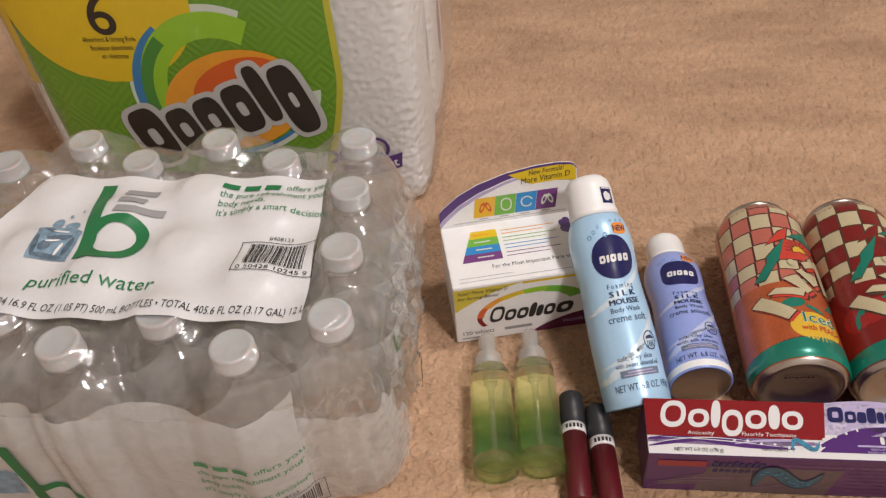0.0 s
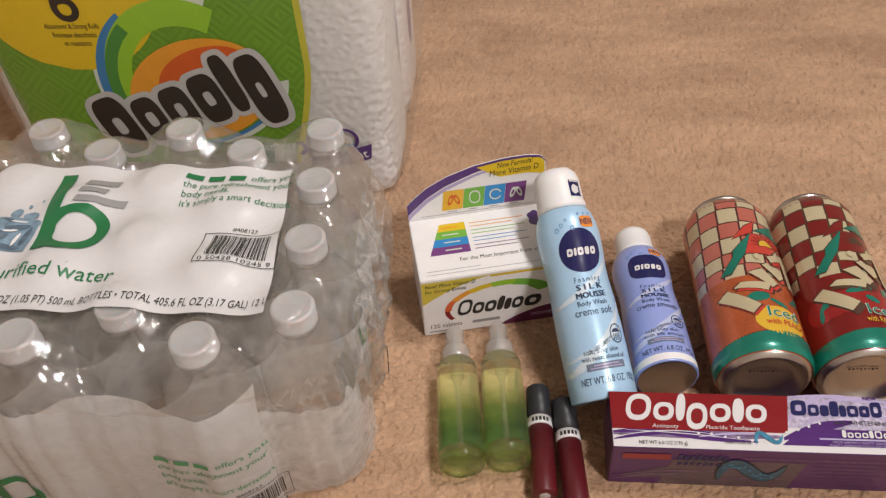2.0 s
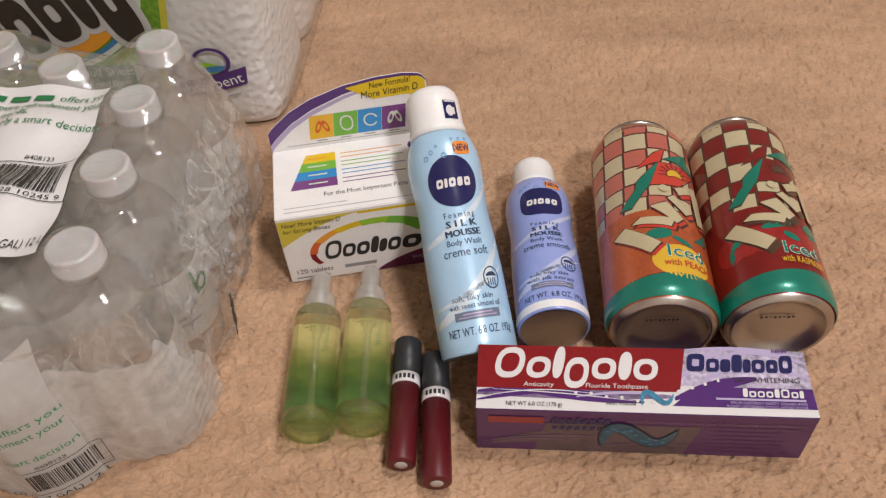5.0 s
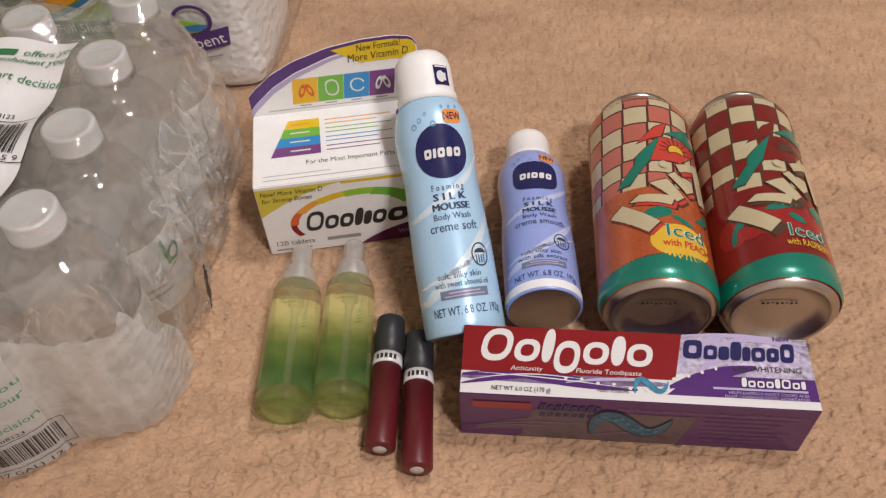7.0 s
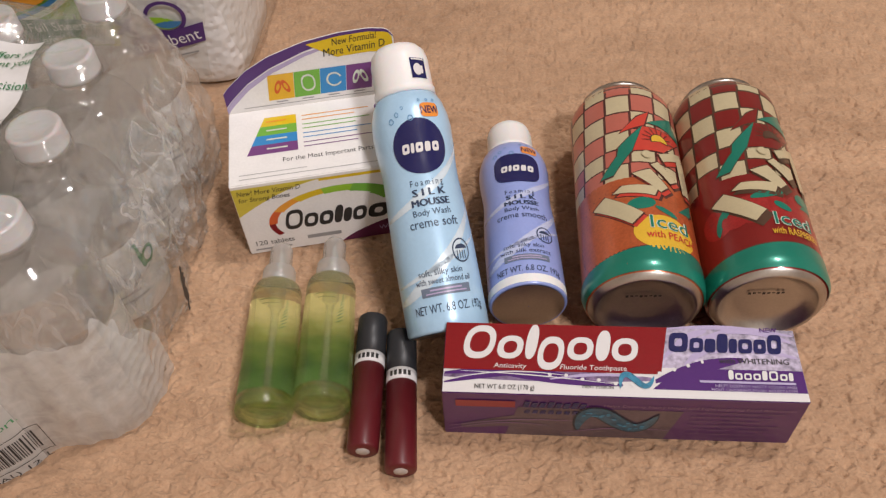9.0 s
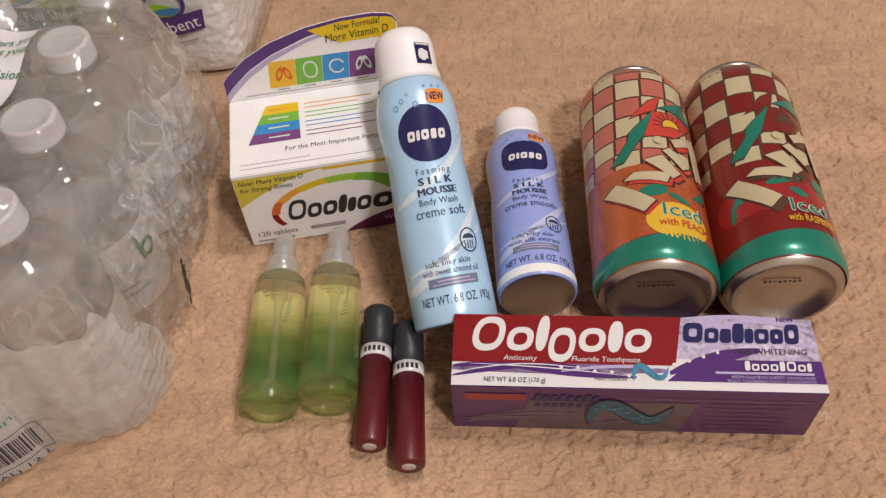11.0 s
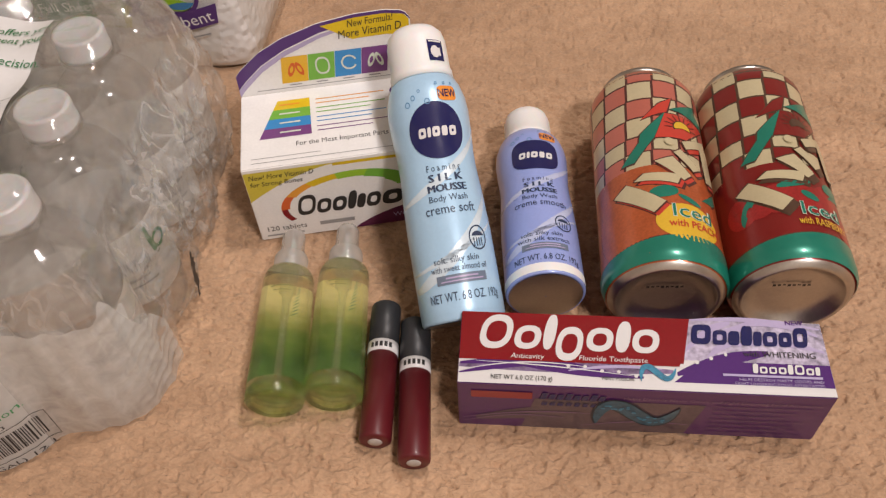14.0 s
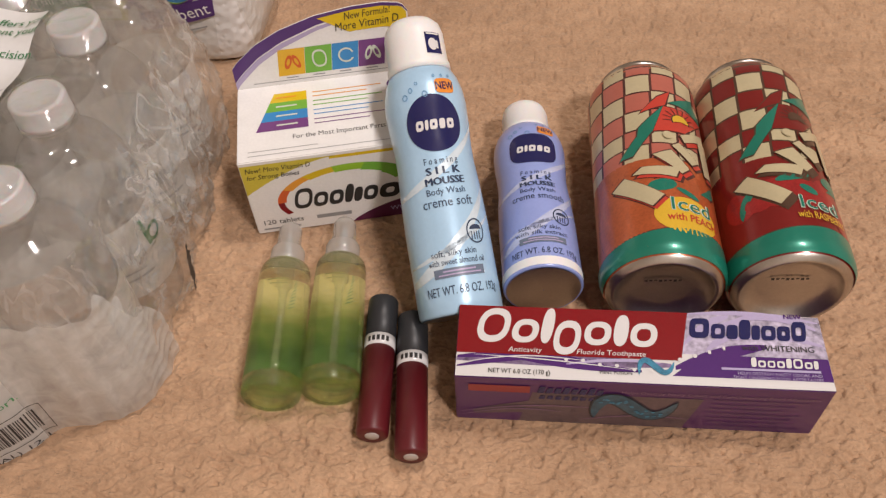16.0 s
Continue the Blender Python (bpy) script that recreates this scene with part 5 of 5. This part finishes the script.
    outlined("brand_slab", slabs, CREAM, line, can, D4, D5, 0.0008)
    printed("brand_dot", [oval(0.0085, 0.1038, 0.0034, 0.0036, n=20)], D5, CREAM, can)
    words("lettering", "Iced", 0.0150, (0.0030, 0.0535), C4, PALE, can, width=0.0260, weight=0.025)
    words("lettering", "Iced", 0.0150, (0.0030, 0.0535), C5, TEAL, can, width=0.0260)
    words("lettering", label_word, 0.0082, (0.0010, 0.0452), C5, MELON if fruit is PEACH else SUN_YELLOW, can, width=0.0330, weight=0.005)
    base = flat((0, 0, 0.0088), (1, 0, 0), (0, -1, 0), 0.0004)
    printed("date_stamp", [quad(-0.0110 + 0.0028 * i, 0.0030 + 0.0005 * (i % 3), -0.0092 + 0.0028 * i, 0.0052, 0, 1, 1) for i in range(8)], base, INK, can)
    return can


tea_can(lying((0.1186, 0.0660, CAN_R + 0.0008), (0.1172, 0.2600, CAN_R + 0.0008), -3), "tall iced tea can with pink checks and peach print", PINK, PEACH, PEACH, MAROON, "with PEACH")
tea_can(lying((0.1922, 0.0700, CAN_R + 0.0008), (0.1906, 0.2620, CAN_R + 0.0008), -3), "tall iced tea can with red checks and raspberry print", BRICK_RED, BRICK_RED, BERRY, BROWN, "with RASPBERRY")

# ---- mousse cans ----
MOUSSE = [(0.004, 0.0030), (0.0195, 0.0030), (0.0222, 0.0006), (0.0238, 0.0), (0.0246, 0.0015), (0.0247, 0.0090), (0.0247, 0.0500), (0.0240, 0.0720), (0.0230, 0.0890), (0.0230, 0.0980), (0.0240, 0.1120), (0.0245, 0.1240), (0.0238, 0.1320), (0.0219, 0.1395), (0.0197, 0.1440), (0.0186, 0.1452), (0.004, 0.1452)]
MCAP = [(0.0180, 0.1455), (0.0191, 0.1457), (0.0191, 0.1500), (0.0183, 0.1515), (0.0181, 0.1690), (0.0168, 0.1745), (0.0135, 0.1782), (0.0080, 0.1800), (0.001, 0.1803)]
mousse_mesh, mcap_mesh = lathe(MOUSSE, 64), lathe(MCAP, 64)
CAP_WHITE = mat("white_plastic", (0.78, 0.78, 0.77), 0.4, sub=0.1, vary=0.02)


def on_mousse(lift):
    place = round_to(radius_of(MOUSSE[4:]), lift)
    return lambda u, v: place(u, v - 0.0058 * min(1, max(0, (v - 0.02) / 0.07)) + 0.003 * max(0, min(1, (v - 0.132) / 0.01)))


M1, M2, M3 = (on_mousse(x) for x in (0.0002, 0.0004, 0.0006))
MC = round_to(radius_of(MCAP[1:]), 0.0003)


def swash(v0, v1, thick):
    """A soft pale curve that climbs round the can."""
    return [[(-0.034 + 0.068 * j / 30, v0 + (v1 - v0) * (j / 30) ** 1.7 + thick * k * (0.3 + 0.7 * math.sin(math.pi * j / 30))) for j in range(31)] for k in (-0.5, 0, 0.5)]


def mousse_can(m, label, colour, pale, scent, oil, squashed):
    can = thing("mousse_can", m @ Matrix.Diagonal((1, 1, 0.88, 1) if squashed else (1.04, 1.04, 1.05, 1)), label, "spray can", "foaming mousse cans")
    part("body", mousse_mesh.copy(), mat("pearl_" + scent, colour, 0.3, metal=0.12, coat=0.5, vary=0.04), can)
    cap = part("cap", mcap_mesh.copy(), CAP_WHITE, can, "domed white plastic cap")
    cap.scale = (0.90, 0.90, 1.0) if squashed else (1, 1, 1)
    soft = mat("pale_" + scent, pale, 0.27, metal=0.2, coat=0.6)
    for a, b, t in ((0.020, 0.085, 0.010), (0.030, 0.062, 0.0035), (0.074, 0.120, 0.006)):
        printed("swash", [swash(a, b, t)], M1, soft, can)
    if squashed:
        printed("base_ring", [quad(-0.077, 0.0016, 0.077, 0.0085, 0, 60, 2)], M1, CAP_WHITE, can)
        printed("logo", [oval(0, 0.1170, 0.0165, 0.0140, n=40, power=3.2)], M2, NAVY, can, "navy rounded badge")
    else:
        printed("logo", [oval(0, 0.1150, 0.0168, 0.0168, n=40)], M2, NAVY, can, "navy round badge")
    printed_each("brand_shape", tokens(-0.0120, 0.0120, 0.1110 if not squashed else 0.1130, ((0, 1, 0.35), (0, 1, 0, 0.45), (0, 1, 0.3), (0, 1, 0, 0.8), (0, 1, 0.3)), 0.0058, 0.08, 0.22, 4.0), M3, BRIGHT, can)
    printed("new_badge", [oval(0.0100, 0.1355, 0.0062, 0.0036, power=4, n=24)], M2, mat("orange_badge_" + scent, (0.75, 0.26, 0.04), 0.3, coat=0.5), can)
    words("lettering", "NEW", 0.0052, (0.0100, 0.1337), M3, NAVY, can, align="CENTER", weight=0.02)
    printed_each("bubble", [oval(-0.0150 + 0.004 * k, 0.1320 + 0.0028 * (k * 7 % 3), 0.0017 - 0.0004 * (k % 3), 0.0017 - 0.0004 * (k % 3), 0.7, n=14, rings=1) for k in range(4)] + [oval(0.004 + 0.005 * k, 0.1405, 0.0008, 0.0008, 0.5, n=10, rings=1) for k in range(3)], M2, mat("bubble_ink_" + scent, (0.12, 0.28, 0.48), 0.3), can)
    ink = mat("slate_ink_" + scent, (0.03, 0.05, 0.10), 0.35, coat=0.4)
    for text, size, v, w, weight in (("F o a m i n g", 0.0056, 0.0912, 0.0200, 0), ("S I L K", 0.0068, 0.0846, 0.0200, 2), ("MOUSSE", 0.0066, 0.0780, 0.0230, 2), ("Body Wash", 0.0058, 0.0718, 0.0230, 0), ("creme " + scent, 0.0086, 0.0640, 0.0300 if scent == "soft" else 0.0350, 0)):
        words("lettering", text, size, (-0.0002, v), M2, ink, can, width=w, align="CENTER")
        for k in range(weight):  # heavier strokes
            words("lettering", text, size, (0.0001 + 0.0003 * k, v), on_mousse(0.00043 + 0.00003 * k), ink, can, width=w, align="CENTER")
    printed("shower_icon", [oval(0.0135, 0.0470, 0.0062, 0.0078, 0.88, n=30, rings=1), oval(0.0135, 0.0480, 0.0042, 0.0030, 0, 0, 180, n=16, rings=2)] + [quad(0.0100 + 0.0018 * k, 0.0415, 0.0106 + 0.0018 * k, 0.0468, 0, 1, 3) for k in range(4)], M2, ink, can)
    words("lettering", "soft, silky skin", 0.0056, (-0.002, 0.0335), M2, ink, can, width=0.0270, align="CENTER")
    words("lettering", "with " + oil, 0.0056, (-0.001, 0.0282), M2, ink, can, width=0.0340, align="CENTER")
    printed("grey_bar", [quad(-0.0155, 0.0205, 0.0145, 0.0262, 0, 14, 2)], M2, mat("slate_bar_" + scent, (0.14, 0.18, 0.25), 0.35, coat=0.4), can)
    printed("small_print", [quad(-0.010, 0.0238, 0.009, 0.0248, 0, 8, 1), quad(-0.013, 0.0218, 0.012, 0.0226, 0, 8, 1)], M3, LILAC, can)
    words("lettering", "NET WT. 6.8 OZ. 192g", 0.0072, (0.0, 0.0110), M2, ink, can, width=0.0440, align="CENTER")
    if not squashed:
        printed("cap_sticker", [quad(0.0040, 0.1530, 0.0150, 0.1660, 0, 6, 4)], MC, NAVY, can)
        printed("cap_picture", [oval(0.0085, 0.1585, 0.0030, 0.0038, n=16, rings=2), quad(0.0110, 0.1560, 0.0125, 0.1610, 0, 2, 2), quad(0.0050, 0.1645, 0.0140, 0.1655, 0, 6, 1)], round_to(radius_of(MCAP[1:]), 0.0006), BRIGHT, can)
    base = flat((0, 0, 0.0004), (1, 0, 0), (0, -1, 0), 0.0007)
    printed("base_disc", [oval(0, 0, 0.0228, 0.0228, 0.02, n=48, rings=2)], base, STEEL, can, "bare concave metal base")
    return can


mousse_can(lying((-0.0002, 0.0570, 0.0222), (-0.0375, 0.2075, 0.1150), 4), "light blue mousse spray can leaning on vitamin box", (0.40, 0.62, 0.82), (0.66, 0.79, 0.88), "soft", "sweet almond oil", False)
mousse_can(lying((0.0490, 0.0765, 0.0252), (0.0345, 0.2435, 0.0300), 2), "periwinkle blue mousse spray can lying on its side", (0.30, 0.38, 0.74), (0.55, 0.62, 0.86), "smooth", "silk extract", True)

# ---- body spray bottles ----
def spray_liquid():
    m, n, l, b = nodes_of("green_tinted_bottle")
    b.inputs["Transmission Weight"].default_value, b.inputs["Roughness"].default_value, b.inputs["IOR"].default_value = 0.97, 0.02, 1.33
    b.inputs["Base Color"].default_value = (0.90, 0.93, 0.72, 1)
    tr, mx = n.new("ShaderNodeBsdfTransparent"), n.new("ShaderNodeMixShader")
    mx.inputs[0].default_value, tr.inputs["Color"].default_value = 0.3, (0.95, 0.96, 0.86, 1)
    l.new(b.outputs[0], mx.inputs[1]), l.new(tr.outputs[0], mx.inputs[2])
    l.new(mx.outputs[0], n["Material Output"].inputs["Surface"])
    return m


def back_label_mat():
    """A label printed from pale yellow at the top to leaf green below, uneven like foliage."""
    m, n, l, b = nodes_of("yellow_green_label")
    out = n["Material Output"]
    n.remove(b)
    co, sp, rp, nz, ad, mr = (n.new("ShaderNode" + k) for k in ("TexCoord", "SeparateXYZ", "ValToRGB", "TexNoise", "Math", "MapRange"))
    nz.inputs["Scale"].default_value, nz.inputs["Detail"].default_value = 110, 3
    ad.operation, ad.inputs[1].default_value = "MULTIPLY_ADD", 0.030
    l.new(co.outputs["Object"], sp.inputs[0]), l.new(co.outputs["Object"], nz.inputs["Vector"])
    l.new(nz.outputs["Fac"], ad.inputs[0]), l.new(sp.outputs[2], ad.inputs[2])
    mr.inputs["From Min"].default_value, mr.inputs["From Max"].default_value = 0.025, 0.100
    l.new(ad.outputs[0], mr.inputs["Value"]), l.new(mr.outputs[0], rp.inputs["Fac"])
    e = rp.color_ramp.elements
    e[0].position, e[0].color = 0.05, (0.17, 0.31, 0.09, 1)
    # pale print, brightened to hold the light that the liquid gathers
    e[1].position, e[1].color = 0.95, (0.84, 0.73, 0.38, 1)
    for p, c in ((0.36, (0.055, 0.130, 0.014, 1)), (0.54, (0.13, 0.21, 0.03, 1)), (0.74, (0.40, 0.39, 0.12, 1))):
        e.new(p).color = c
    df, tl, mx = n.new("ShaderNodeBsdfDiffuse"), n.new("ShaderNodeBsdfTranslucent"), n.new("ShaderNodeMixShader")
    mx.inputs[0].default_value = 0.25
    l.new(rp.outputs["Color"], df.inputs[0]), l.new(rp.outputs["Color"], tl.inputs[0])
    l.new(df.outputs[0], mx.inputs[1]), l.new(tl.outputs[0], mx.inputs[2]), l.new(mx.outputs[0], out.inputs["Surface"])
    return m


SPRAY = [(0.001, 0.0085), (0.0166, 0.0085), (0.0172, 0.0092), (0.0173, 0.0120), (0.0170, 0.0500), (0.0164, 0.0850), (0.0162, 0.0930), (0.0152, 0.0968), (0.0112, 0.0990), (0.0085, 0.1000), (0.004, 0.1000)]
NOZZLE = [(0.0075, 0.0995), (0.0110, 0.1000), (0.0112, 0.1120), (0.0104, 0.1140), (0.0080, 0.1160), (0.0076, 0.1330), (0.0060, 0.1362), (0.0030, 0.1374), (0.001, 0.1376)]
LIQUID = spray_liquid()
MIST = clear_mat("milky_plastic", (0.97, 0.97, 0.95), 1.2, 0.9, 0.08, 0.34)
PUMP = mat("white_pump", (0.50, 0.51, 0.49), 0.35, sub=0.2, vary=0.03)
TUBE = clear_mat("clear_tube", (0.96, 0.97, 0.90), 1.2, 0.85, 0.03, 0.06)
SHORT = Matrix.Diagonal((1, 1, 0.955, 1))
spray = thing("spray_bottle", lying((-0.1072, 0.0, 0.0178), (-0.1205, 0.1370, 0.0150)) @ SHORT, "clear green-yellow body spray bottle with frosted nozzle", "spray bottle", "body spray bottles")
part("bottle", lathe(SPRAY, 48), LIQUID, spray)
part("nozzle", lathe(NOZZLE, 36), MIST, spray, "frosted plastic spray nozzle")
part("pump", lathe([(0.001, 0.1005), (0.0060, 0.1005), (0.0060, 0.1080), (0.0028, 0.1090), (0.0026, 0.1260), (0.0020, 0.1278), (0.001, 0.1320)], 24), PUMP, spray, "white inner pump seen through the nozzle cap")
part("dip_tube", lathe([(0.0018, 0.012), (0.0018, 0.075), (0.0036, 0.078), (0.0036, 0.101)], 14), TUBE, spray)
part("base_glass", lathe([(0.003, 0.0012), (0.0105, 0.0010), (0.0128, -0.0012), (0.0150, -0.0018), (0.0170, -0.0004), (0.01735, 0.0030), (0.0173, 0.0080), (0.001, 0.0080)], 40), clear_mat("thick_green_glass", (0.84, 0.93, 0.72), 1.45, 0.50, 0.01, 0.0), spray)
SP = round_to(radius_of(SPRAY[2:]), 0.0003)
BL = round_to(lambda v: 0.0152 - 0.0012 * max(0, v - 0.05) / 0.04, 0)
printed("back_label", [quad(math.pi * 0.0152 - 0.0165, 0.0200, math.pi * 0.0152 + 0.0165, 0.0925, 0, 20, 4)], BL, back_label_mat(), spray, "yellow-green back label seen through the liquid")
printed("leaf_print", [streak(0.0075 + 0.0004 * k, 0.052 + 0.0028 * k, 0.0125, 0.056 + 0.0028 * k, 0, 0.0007, 6) for k in range(9)], SP, GREEN_INK, spray)
printed("small_print", [quad(-0.007, 0.0760, 0.007, 0.0770, 0, 6, 1), quad(-0.005, 0.0725, 0.006, 0.0732, 0, 6, 1)], SP, mat("olive_ink", (0.20, 0.20, 0.05), 0.4), spray)
copy_thing(spray, lying((-0.0735, 0.0055, 0.0178), (-0.0840, 0.1410, 0.0150)))

# ---- lip colour tubes ----
GLOSS_R = 0.0094
lip = thing("lip_gloss_tube", lying((-0.0470, -0.0185, GLOSS_R + 0.0006), (-0.0508, 0.0740, GLOSS_R + 0.0006)), "dark red lip colour tube with black cap", "lip gloss", "lip colour tubes")
part("tube", lathe([(0.003, 0.0), (0.0080, 0.0), (0.0091, 0.0008), (GLOSS_R, 0.0022), (GLOSS_R, 0.0560), (0.003, 0.0560)], 44), mat("dark_red_lacquer", (0.10, 0.008, 0.012), 0.42, coat=0.15, vary=0.08), lip)
part("collar", lathe([(0.003, 0.0561), (GLOSS_R + 0.0001, 0.0561), (GLOSS_R + 0.0001, 0.0640), (0.003, 0.0640)], 44), BRIGHT, lip, "white printed collar")
part("cap", lathe([(0.003, 0.0641), (GLOSS_R, 0.0643), (GLOSS_R, 0.0915), (0.0090, 0.0926), (0.0080, 0.0931), (0.001, 0.0931)], 44), mat("matt_black_plastic", (0.022, 0.023, 0.026), 0.42, vary=0.1), lip, "matt black cap")
part("base_sticker", lathe([(0.001, -0.0003), (0.0040, -0.0003), (0.0042, 0.0001)], 28), mat("grey_sticker", (0.50, 0.46, 0.43), 0.5), lip, "round pale sticker")
printed_each("brand_bar", [quad(-0.0068 + 0.0029 * i, 0.0582, -0.0049 + 0.0029 * i, 0.0617, 0, 2, 2) for i in range(5)], round_to(lambda v: GLOSS_R + 0.0001, 0.0003), INK, lip)
copy_thing(lip, lying((-0.0238, -0.0300, GLOSS_R + 0.0006), (-0.0310, 0.0610, GLOSS_R + 0.0006)))
